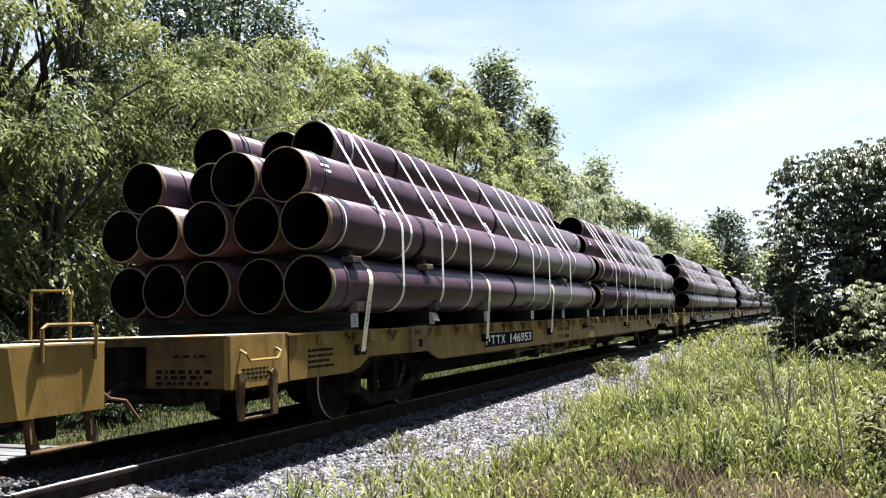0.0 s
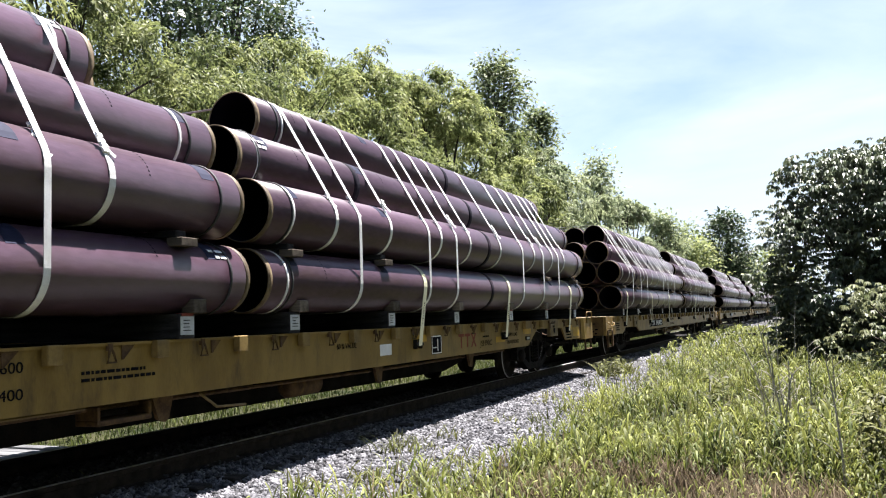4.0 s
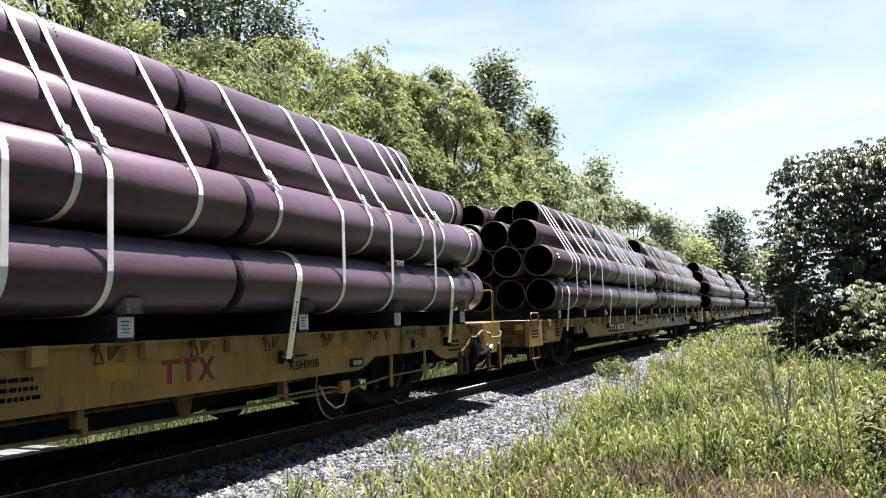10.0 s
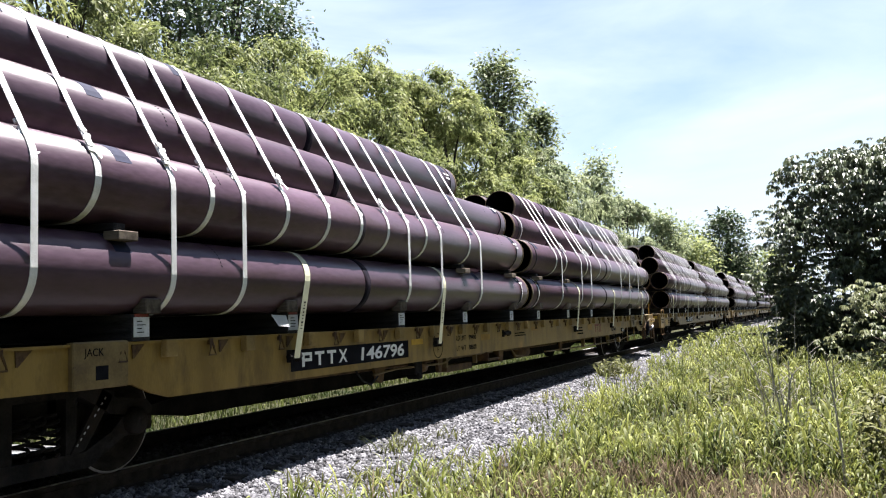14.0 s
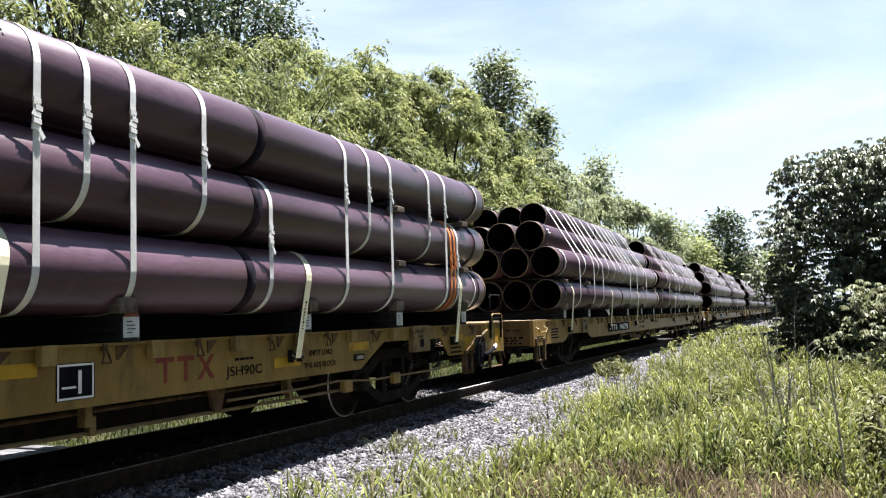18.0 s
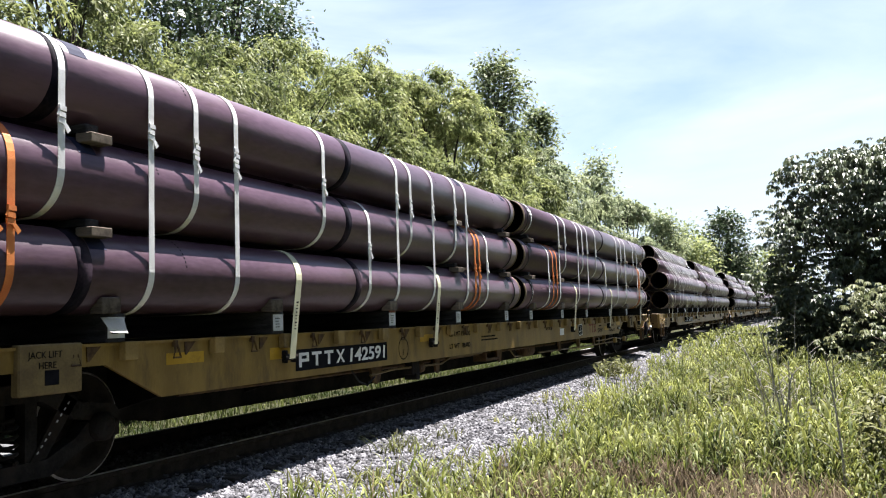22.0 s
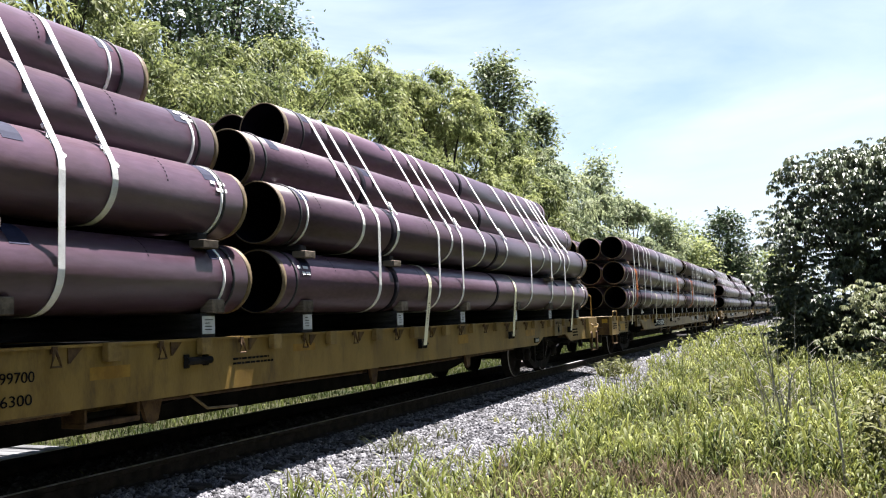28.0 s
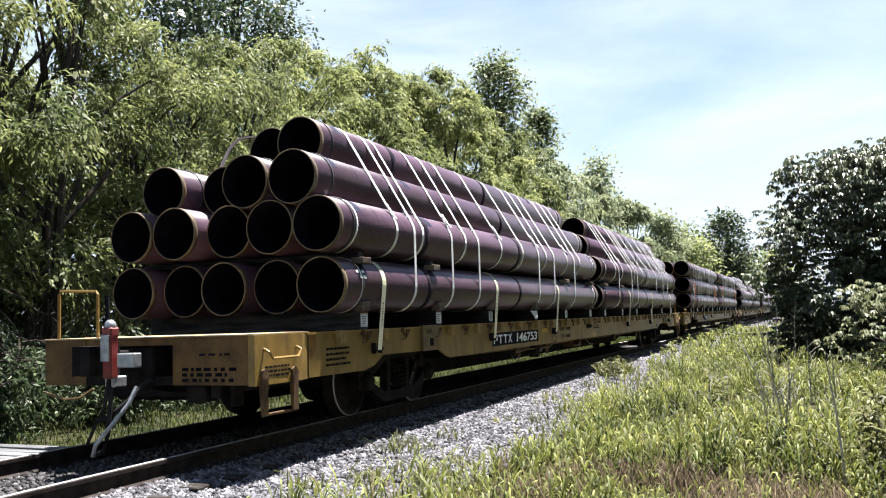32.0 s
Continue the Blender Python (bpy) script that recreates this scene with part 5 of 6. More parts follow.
# ---- at the train's end: flashing marker on the last coupler ----
def end_marker(y):
    ob = new("end_of_train_marker")
    tagged(ob, "red and silver end-of-train marker lamp clamped on the coupler", "marker lamp")
    bm = boxes((-0.055, 0.055, -0.05, 0.05, 0.70, 1.16), (-0.062, 0.062, -0.056, 0.056, 1.08, 1.17), bevel=0.015)
    part("case", bm, M_RED, ob, "weathered red case")
    bm = bmesh.new()
    lathe(bm, [(0.001, -0.02), (0.05, -0.02), (0.055, 0.0), (0.048, 0.035), (0.025, 0.055), (0.001, 0.06)], 16, "y")
    bmesh.ops.rotate(bm, verts=bm.verts, matrix=Matrix.Rotation(radians(90), 3, "X"))
    bmesh.ops.translate(bm, verts=bm.verts, vec=(0, 0, 1.18))
    part("lamp", bm, M_GALV, ob, "grey domed lamp")
    part("front_plate", boxes((-0.05, 0.05, -0.075, -0.061, 0.86, 1.10), bevel=0.004), M_GALV, ob)
    part("antenna", rod(bmesh.new(), [(-0.05, 0.02, 1.2), (-0.06, 0.02, 1.46)], 0.02, 6), M_INK, ob, "black antenna stub")
    part("clamp", boxes((-0.05, 0.05, -0.02, 0.16, 0.62, 0.72), bevel=0.01), M_GALV, ob)
    part("battery_box", boxes((0.09, 0.30, -0.02, 0.08, 0.80, 0.93), bevel=0.01), M_GALV, ob, "small grey box")
    bm = rod(bmesh.new(), [(0.02, 0.0, 0.72), (0.02, -0.02, 0.45), (0.0, -0.03, 0.2), (-0.06, -0.02, 0.05), (-0.2, 0.0, 0.0)], 0.022, 6)
    part("air_hose", bm, M_HOSE, ob, "black hanging air hose")
    bm = rod(bmesh.new(), [(0.22, 0.10, 0.62), (0.20, 0.02, 0.48), (0.12, -0.10, 0.30), (-0.02, -0.16, 0.12), (-0.06, -0.15, 0.02)], 0.020, 7)
    part("glad_hand_hose", bm, M_GALV, ob, "pale worn dangling hose")
    bm = rod(bmesh.new(), [(-0.30, 0.10, 0.60), (-0.42, 0.05, 0.52), (-0.62, 0.08, 0.50), (-0.95, 0.12, 0.56)], 0.013, 6)
    part("cut_lever", bm, M_TAN, ob, "bent pale cut lever")
    bm = rod(bmesh.new(), [(0.0, -0.02, 0.70), (-0.03, -0.04, 0.45), (-0.14, -0.06, 0.25), (-0.24, -0.04, 0.10)], 0.016, 6)
    part("signal_cable", bm, M_HOSE, ob, "thin black cable")
    mover(ob, pose(0.14, y, 0))
    return ob


end_marker(near_end(-4) - 0.36)


# ---- trees ----
def blades(p, d, up, L, ratio, bend=0.1):
    """Leaf quads at p along d, facing up."""
    s = np.cross(d, up)
    s /= np.linalg.norm(s, axis=1)[:, None] + 1e-9
    nn = np.cross(s, d)
    L = L[:, None]
    W = L * ratio
    return np.stack([p, p + d * L * 0.45 + s * W + nn * L * 0.05, p + d * L - nn * L * bend, p + d * L * 0.45 - s * W + nn * L * 0.05], 1)


def unit(v):
    return v / (np.linalg.norm(v, axis=1)[:, None] + 1e-9)


def willow_leaves(name, parent, centres, outs, shoots, leaves, reach, size, material, seed):
    """Arching shoots from each centre, set with narrow leaves."""
    g = np.random.default_rng(seed)
    n = len(centres) * shoots
    c = np.repeat(np.asarray(centres), shoots, axis=0) + g.normal(size=(n, 3)) * np.array([0.13, 0.13, 0.10])
    o = unit(np.repeat(np.asarray(outs), shoots, axis=0) + g.normal(size=(n, 3)) * np.array([0.36, 0.36, 0.20]))
    o[:, 2] = np.abs(o[:, 2]) * 0.6 + 0.12
    L = reach * (0.6 + 0.8 * g.random(n))
    t = (np.arange(leaves) + 0.5) / leaves
    pos = c[:, None] + o[:, None] * (L[:, None] * 0.75 * t[None])[:, :, None]
    pos[:, :, 2] -= L[:, None] * 0.75 * t[None] ** 2 * (0.42 + 0.65 * g.random(n))[:, None]
    tan = o[:, None] * 0.75 + np.stack([0 * t, 0 * t, -1.6 * t], -1)[None]
    pos = pos.reshape(-1, 3)
    m = len(pos)
    d = unit(unit(tan.reshape(-1, 3)) + g.normal(size=(m, 3)) * 0.36)
    up = g.normal(size=(m, 3)) * 0.45 + np.array([0.0, -0.15, 0.9])
    v = blades(pos, d, up, size * (0.65 + 0.7 * g.random(m)), 0.16, 0.12)
    return soup(name, v.reshape(-1, 3), np.arange(4 * m).reshape(m, 4), material, parent)


def broad_leaves(name, parent, centres, outs, per, spread, size, material, seed, ratio):
    g = np.random.default_rng(seed)
    n = len(centres) * per
    c = np.repeat(np.asarray(centres), per, axis=0)
    off = g.normal(size=(n, 3)) * spread * np.array([1, 1, 0.7])
    p = c + off
    d = unit(unit(off) * 0.8 + g.normal(size=(n, 3)) * np.array([0.6, 0.6, 0.35]) + np.array([0, 0, -0.25]))
    up = g.normal(size=(n, 3)) * 0.4 + np.array([0.05, -0.2, 0.9])
    v = blades(p, d, up, size * (0.6 + 0.8 * g.random(n)), ratio, 0.12)
    return soup(name, v.reshape(-1, 3), np.arange(4 * n).reshape(n, 4), material, parent)


def whorl_leaves(name, parent, centres, outs, per, spread, size, material, seed):
    """Umbrellas of drooping leaflets, several round each centre."""
    g = np.random.default_rng(seed)
    k = 9
    n = len(centres) * per
    hub = np.repeat(np.asarray(centres), per, axis=0) + g.normal(size=(n, 3)) * spread * np.array([1, 1, 0.75]) + np.repeat(np.asarray(outs), per, axis=0) * 0.12
    tilt = g.normal(size=(n, 3)) * np.array([0.25, 0.25, 0.0])
    az = g.random((n, 1)) * math.tau + np.arange(k)[None] * math.tau / k + g.normal(size=(n, k)) * 0.2
    d = np.stack([np.cos(az), np.sin(az), -0.30 - 0.5 * g.random((n, k))], -1) + tilt[:, None]
    d = unit(d.reshape(-1, 3))
    p = np.repeat(hub, k, axis=0) + d * size * 0.12
    v = blades(p, d, np.array([[0.0, 0.0, 1.0]]) + g.normal(size=(n * k, 3)) * 0.15, np.repeat(size * (0.7 + 0.6 * g.random(n)), k), 0.20, 0.30)
    return soup(name, v.reshape(-1, 3), np.arange(4 * n * k).reshape(n * k, 4), material, parent)


def tree(name, x, y, h, r, kind, label, clumps, per, size, material, seed, base=0.1, top=1.0, power=2.0, reach=1.0):
    """top narrows the crown upwards; power above 2 makes its sides steeper."""
    g = random.Random(seed)
    root = new(name)
    root.location = (x, y, float(ground_z(np.array(x), np.array(y))))
    tagged(root, label, "tree", "trees along the railway line")
    tr = max(0.05, h * 0.014)
    stems = 3 if kind == "willow" else 1
    bm = bmesh.new()
    axes = []
    for s in range(stems):
        a = s * 2.1 + seed
        lean = 0.0 if stems == 1 else r * 0.45
        pts = [Vector((math.cos(a) * (0.12 + lean * t * t) + 0.10 * math.sin(4 * t + a), math.sin(a) * (0.12 + lean * t * t) + 0.10 * math.cos(5 * t + a), h * 0.85 * t - 0.05)) for t in (0, 0.12, 0.25, 0.4, 0.55, 0.7, 0.85, 1)]
        rod(bm, pts, tr, 7, tr * 0.15)
        axes.append(pts)
    part("trunk", bm, M_BARK, root, "grey-brown bark trunk")
    spread = 0.36 if size < 0.2 else 0.55
    if kind == "willow":
        clumps = int(clumps * 1.1)
    cz, rz = h * (base + 1) / 2, h * (1 - base) / 2
    centres, outs, tips = [], [], []
    ph = [g.uniform(0, 6.28) for _ in range(6)]
    for i in range(clumps):
        th, u = g.uniform(0, math.tau), g.uniform(-0.97, 1)
        k = (1 - abs(u) ** power) ** (1 / power)
        wob = 1 + 0.16 * math.sin(3 * th + ph[0] + 2.2 * u) + 0.13 * math.sin(5 * th + ph[1] - 5 * u) + 0.10 * math.sin(11 * u + ph[2] + th) - 0.08
        q = (0.45 + 0.55 * g.random() ** 0.55) * wob
        w = q * k * (1 - (1 - top) * (u + 1) / 2) * r
        c = (w * math.cos(th), w * math.sin(th), max(0.15, cz + rz * u * (0.86 + 0.14 * q)))
        if kind == "willow":
            # shoots gather in tufts round a few hubs
            if i % 5 == 0:
                hub = c
            else:
                c = tuple(a + g.gauss(0, spread if z < 2 else spread * 0.65) for z, a in enumerate(hub))
        centres.append(c)
        outs.append((math.cos(th) * k, math.sin(th) * k, 0.4 * u + 0.25))
        if i % max(1, clumps // 26) == 0:
            tips.append(c)
    for c in tips:
        ax = axes[g.randrange(len(axes))]
        q = Vector(c)
        p = min(ax[1:-1], key=lambda v: abs(v.z - q.z * 0.62))
        mid = (p + q) / 2 + Vector((g.uniform(-0.15, 0.15), g.uniform(-0.15, 0.15), 0.12 * (q - p).length))
        bm = rod(bmesh.new(), [p, p.lerp(mid, 0.55) + Vector((g.uniform(-0.08, 0.08), g.uniform(-0.08, 0.08), 0)), mid, mid.lerp(q, 0.55), q], tr * 0.42, 5, 0.01)
        part("limb", bm, M_BARK, root)
    if kind == "willow":
        willow_leaves("crown", root, centres, outs, per, 12, reach * 0.9, size, material, seed)
    elif kind == "whorl":
        whorl_leaves("crown", root, centres, outs, per, reach, size, material, seed)
    else:
        broad_leaves("crown", root, centres, outs, per, reach, size, material, seed, 0.30 if kind == "broad" else 0.38)
    return root


WL = "tall pale green willow with drooping shoots behind the track"
PT = "tall dark green tree behind the willows"
PS = "tall slender grey-green poplar above the willows"
FT = "far green tree at the end of the line"
RT = "dense dark green large-leaved tree beside the grass verge"
TREES = [
    ("willow_tree", -7.6, 8.8, 10.5, 3.3, "willow", WL, 300, 11, 0.13, M_WILLOW, 1, 0.24, 0.5, 2.4),
    ("willow_tree", -7.9, 12.6, 10.5, 3.3, "willow", WL, 320, 11, 0.13, M_WILLOW, 2, 0.20, 0.5, 2.4),
    ("willow_tree", -8.7, 16.4, 9.8, 3.2, "willow", WL, 330, 11, 0.13, M_WILLOW, 3, 0.08, 0.55, 2.4),
    ("willow_tree", -9.4, 20.4, 9.8, 3.2, "willow", WL, 320, 11, 0.14, M_WILLOW, 4, 0.02, 0.6, 2.4),
    ("willow_tree", -9.9, 24.6, 11.2, 3.2, "willow", WL, 320, 11, 0.15, M_WILLOWY, 5, 0.02, 0.65, 2.4),
    ("willow_tree", -10.2, 29.0, 11.9, 3.1, "willow", WL, 430, 12, 0.16, M_WILLOWY, 6, 0.02),
    ("willow_tree", -10.6, 32.2, 12.0, 3.2, "willow", WL, 420, 12, 0.18, M_WILLOWY, 15, 0.02, 0.8, 2.4),
    ("willow_tree", -11.0, 38.5, 11.4, 3.2, "willow", WL, 260, 12, 0.19, M_WILLOWY, 16, 0.02, 0.8, 2.4),
    ("willow_tree", -9.0, 35.0, 12.7, 2.9, "willow", "rounded bright yellow-green willow behind the train", 390, 12, 0.19, M_WILLOWY, 7, 0.02),
    ("willow_tree", -9.3, 41.0, 12.0, 3.2, "willow", WL, 330, 12, 0.20, M_WILLOWY, 8, 0.02),
    ("willow_tree", -9.5, 48.0, 11.8, 3.8, "willow", WL, 230, 11, 0.24, M_WILLOW, 9, 0.02, 1.0, 2.0, 1.2),
    ("willow_tree", -11.0, 57.0, 13.2, 4.0, "willow", WL, 220, 11, 0.28, M_FARLEAF, 10, 0.02, 1.0, 2.0, 1.4),
    ("willow_tree", -11.0, 68.0, 13.2, 3.8, "willow", WL, 210, 11, 0.30, M_FARLEAF, 11, 0.02, 1.0, 2.0, 1.5),
    ("poplar_tree", -11.5, 78.0, 16.2, 2.4, "broad", "pale grey-green feathery tree beside the line", 150, 55, 0.32, M_FARLEAF, 12, 0.02, 0.7, 2.0, 0.6),
    ("willow_tree", -11.0, 89.0, 13.6, 3.4, "willow", WL, 190, 10, 0.40, M_FARLEAF, 13, 0.02, 1.0, 2.0, 1.8),
    ("poplar_tree", -9.5, 101.0, 12.6, 3.0, "broad", "pale grey-green feathery tree beside the line", 150, 55, 0.38, M_FARLEAF, 14, 0.02, 0.7, 2.0, 0.7),
    ("poplar_tree", -18.0, 28.0, 18.0, 3.2, "broad", PT, 200, 60, 0.24, M_POPLAR, 21, 0.15, 0.9, 2.0, 0.62),
    ("poplar_tree", -18.0, 32.5, 20.0, 3.3, "broad", PT, 220, 60, 0.24, M_POPLAR, 22, 0.15, 0.9, 2.0, 0.62),
    ("poplar_tree", -18.0, 36.0, 17.8, 1.9, "broad", PT, 150, 60, 0.24, M_POPLAR, 23, 0.15, 0.8, 2.0, 0.6),
    ("poplar_tree", -15.0, 61.5, 21.6, 3.2, "broad", PS, 170, 60, 0.32, M_BROAD, 24, 0.25, 0.75, 2.0, 0.5),
    ("poplar_tree", -14.0, 68.5, 18.6, 2.6, "broad", PS, 190, 60, 0.32, M_BROAD, 25, 0.1, 0.7, 2.0, 0.5),
    # dark leaf colour gives these backing trees the shade under the willows
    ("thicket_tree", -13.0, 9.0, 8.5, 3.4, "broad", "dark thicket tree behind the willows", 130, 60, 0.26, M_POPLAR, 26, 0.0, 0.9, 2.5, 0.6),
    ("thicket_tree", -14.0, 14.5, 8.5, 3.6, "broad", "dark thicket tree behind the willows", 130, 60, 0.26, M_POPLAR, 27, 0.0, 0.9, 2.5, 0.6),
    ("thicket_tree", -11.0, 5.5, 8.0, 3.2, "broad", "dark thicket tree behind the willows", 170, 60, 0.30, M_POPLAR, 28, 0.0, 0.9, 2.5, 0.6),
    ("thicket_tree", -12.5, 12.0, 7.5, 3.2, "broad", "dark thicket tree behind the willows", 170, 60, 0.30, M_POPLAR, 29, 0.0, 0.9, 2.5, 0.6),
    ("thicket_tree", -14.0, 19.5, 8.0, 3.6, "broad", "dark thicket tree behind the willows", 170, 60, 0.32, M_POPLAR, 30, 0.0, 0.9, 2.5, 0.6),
    ("roadside_tree", -12.0, 142.0, 14.8, 6.5, "broad", FT, 160, 50, 0.60, M_BROAD, 31, 0.0, 0.9, 2.0, 1.1),
    ("roadside_tree", -4.0, 124.0, 14.2, 3.4, "broad", "far dark tree standing above the others", 70, 60, 0.5, M_POPLAR, 32, 0.35, 0.8, 2.0, 0.8),
    ("roadside_tree", -8.5, 118.0, 10.5, 4.5, "broad", FT, 130, 50, 0.50, M_WILLOWY, 33, 0.0, 0.9, 2.0, 1.0),
    ("roadside_tree", -4.5, 135.0, 9.0, 5.0, "broad", FT, 130, 50, 0.55, M_BROAD, 34, 0.0, 0.9, 2.0, 1.0),
    ("roadside_tree", 0.5, 140.0, 9.5, 4.5, "broad", FT, 130, 50, 0.55, M_WILLOWY, 35, 0.0, 0.9, 2.0, 1.0),
    ("broadleaf_tree", 7.2, 28.0, 6.0, 2.95, "whorl", RT, 620, 7, 0.165, M_WHORL, 41, 0.0, 0.72, 2.1, 0.24),
    ("broadleaf_tree", 9.0, 28.8, 6.5, 2.6, "whorl", RT, 500, 7, 0.165, M_WHORL, 42, 0.0, 0.72, 2.1, 0.24),
    ("leafy_shrub", 7.55, 20.0, 2.0, 1.05, "whorl", "pale green leafy shrub at the edge of the verge", 110, 5, 0.11, M_PALELEAF, 43, 0.0, 0.85, 2.2, 0.14),
]
for k in range(13):
    y = 15.5 + 2.3 * k + 0.06 * k * k
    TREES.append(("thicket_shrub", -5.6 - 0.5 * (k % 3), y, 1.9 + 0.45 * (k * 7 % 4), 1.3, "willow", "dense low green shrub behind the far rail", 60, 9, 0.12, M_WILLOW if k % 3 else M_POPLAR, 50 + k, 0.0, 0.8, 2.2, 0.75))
# low shrubs whose dark leaf colour carries the willows' shade
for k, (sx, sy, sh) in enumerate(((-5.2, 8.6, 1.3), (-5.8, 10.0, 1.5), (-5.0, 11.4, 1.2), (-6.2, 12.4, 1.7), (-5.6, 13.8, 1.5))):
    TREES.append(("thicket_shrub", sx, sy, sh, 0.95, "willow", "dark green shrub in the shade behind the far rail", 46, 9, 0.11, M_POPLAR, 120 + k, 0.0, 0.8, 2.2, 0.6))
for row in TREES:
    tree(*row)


def bare_bush(x, y, h, seed):
    """Leafless grey stems that fan out in the shade under the willows."""
    g = random.Random(seed)
    root = new("bare_bush")
    root.location = (x, y, float(ground_z(np.array(x), np.array(y))))
    tagged(root, "leafless grey brush in the shade under the willows", "bush", "bare brush behind the track")
    for k in range(7):
        a, L = g.uniform(0, math.tau), h * g.uniform(0.6, 1.1)
        out = g.uniform(0.35, 0.9)
        pts = [Vector((math.cos(a) * out * L * t + g.uniform(-0.06, 0.06), math.sin(a) * out * L * t + g.uniform(-0.06, 0.06), L * (t - 0.25 * t * t) - 0.03)) for t in (0, 0.25, 0.5, 0.75, 1)]
        st = part("stem", rod(bmesh.new(), pts, 0.022, 5, 0.006), M_BARK, root)
        for q in range(4):
            p = pts[1 + q % 3].lerp(pts[2 + q % 3], g.random())
            e = p + Vector((g.uniform(-0.6, 0.6), g.uniform(-0.6, 0.6), g.uniform(-0.15, 0.5)))
            part("twig", rod(bmesh.new(), [p, p.lerp(e, 0.5) + Vector((0, 0, 0.05)), e], 0.009, 4, 0.003), M_BARK, st)


for k, (bx, by, bh) in enumerate(((-5.6, 9.6, 2.8), (-6.2, 10.8, 3.2), (-6.6, 12.0, 3.6), (-7.0, 13.2, 3.6), (-6.4, 14.4, 3.2), (-4.8, 8.3, 2.0))):
    bare_bush(bx, by, bh, 70 + k)


# ---- grass ----
def grass(name, n, x0, x1, y0, y1, hmin, hmax, width, material, label, seed, power=1.5, keep=None, bend=0.35):
    g = np.random.default_rng(seed)
    y = y0 + (y1 - y0) * g.random(n) ** power
    x = x0 + (x1 - x0) * g.random(n)
    if keep is not None:
        ok = keep(x, y, g)
        x, y = x[ok], y[ok]
        n = len(x)
    h = hmin + (hmax - hmin) * g.random(n) ** 1.6
    a = g.random(n) * math.tau
    lean = h * bend * (0.3 + g.random(n))
    w = width * (0.6 + 0.8 * g.random(n)) * (1 + y / 40)
    z = ground_z(x, y) - 0.02
    side = np.stack([-np.sin(a), np.cos(a), np.zeros(n)], -1)
    fw = np.stack([np.cos(a), np.sin(a), np.zeros(n)], -1)
    b = np.stack([x, y, z], -1)
    rows = []
    for t, ww in ((0.0, 0.7), (0.45, 1.0), (0.8, 0.6), (1.0, 0.08)):
        c = b + fw * (lean * t * t)[:, None] + np.stack([np.zeros(n), np.zeros(n), h * (t - 0.18 * t * t)], -1)
        rows += [c - side * (w * ww / 2)[:, None], c + side * (w * ww / 2)[:, None]]
    v = np.stack(rows, 1)
    q = np.array([(0, 1, 3, 2), (2, 3, 5, 4), (4, 5, 7, 6)])
    f = (q[None] + 8 * np.arange(n)[:, None, None]).reshape(-1, 4)
    return tagged(soup(name, v.reshape(-1, 3), f, material), label, "grass", kind="stuff")


def verge(x, y, g):
    edge = 2.55 + 0.22 * np.sin(y * 0.8) + 0.18 * np.sin(y * 2.1 + 1) - 0.004 * y - 1.15 * np.clip((y - 21) / 12, 0, 1)
    patch = np.sin(x * 1.9 + 0.7 * np.sin(y * 0.9)) * np.sin(y * 0.75 + x * 0.5) + 0.6 * np.sin(x * 4.3 + y * 2.9)
    return (x > edge + 0.7 * g.random(len(x)) ** 2) & (g.random(len(x)) < 0.55 + 0.35 * patch)


def dry(x, y, g):
    return verge(x, y, g) & (np.sin(x * 1.1 + 2.0) * np.sin(y * 0.6 + 1.2) + 0.5 * g.random(len(x)) > 0.25)


def thin(x, y, g):
    """Stray tufts on the stones."""
    return np.sin(x * 5.1 + 1.3) * np.sin(y * 1.7 + 0.4) + 0.25 * np.sin(y * 6.0) > 0.80


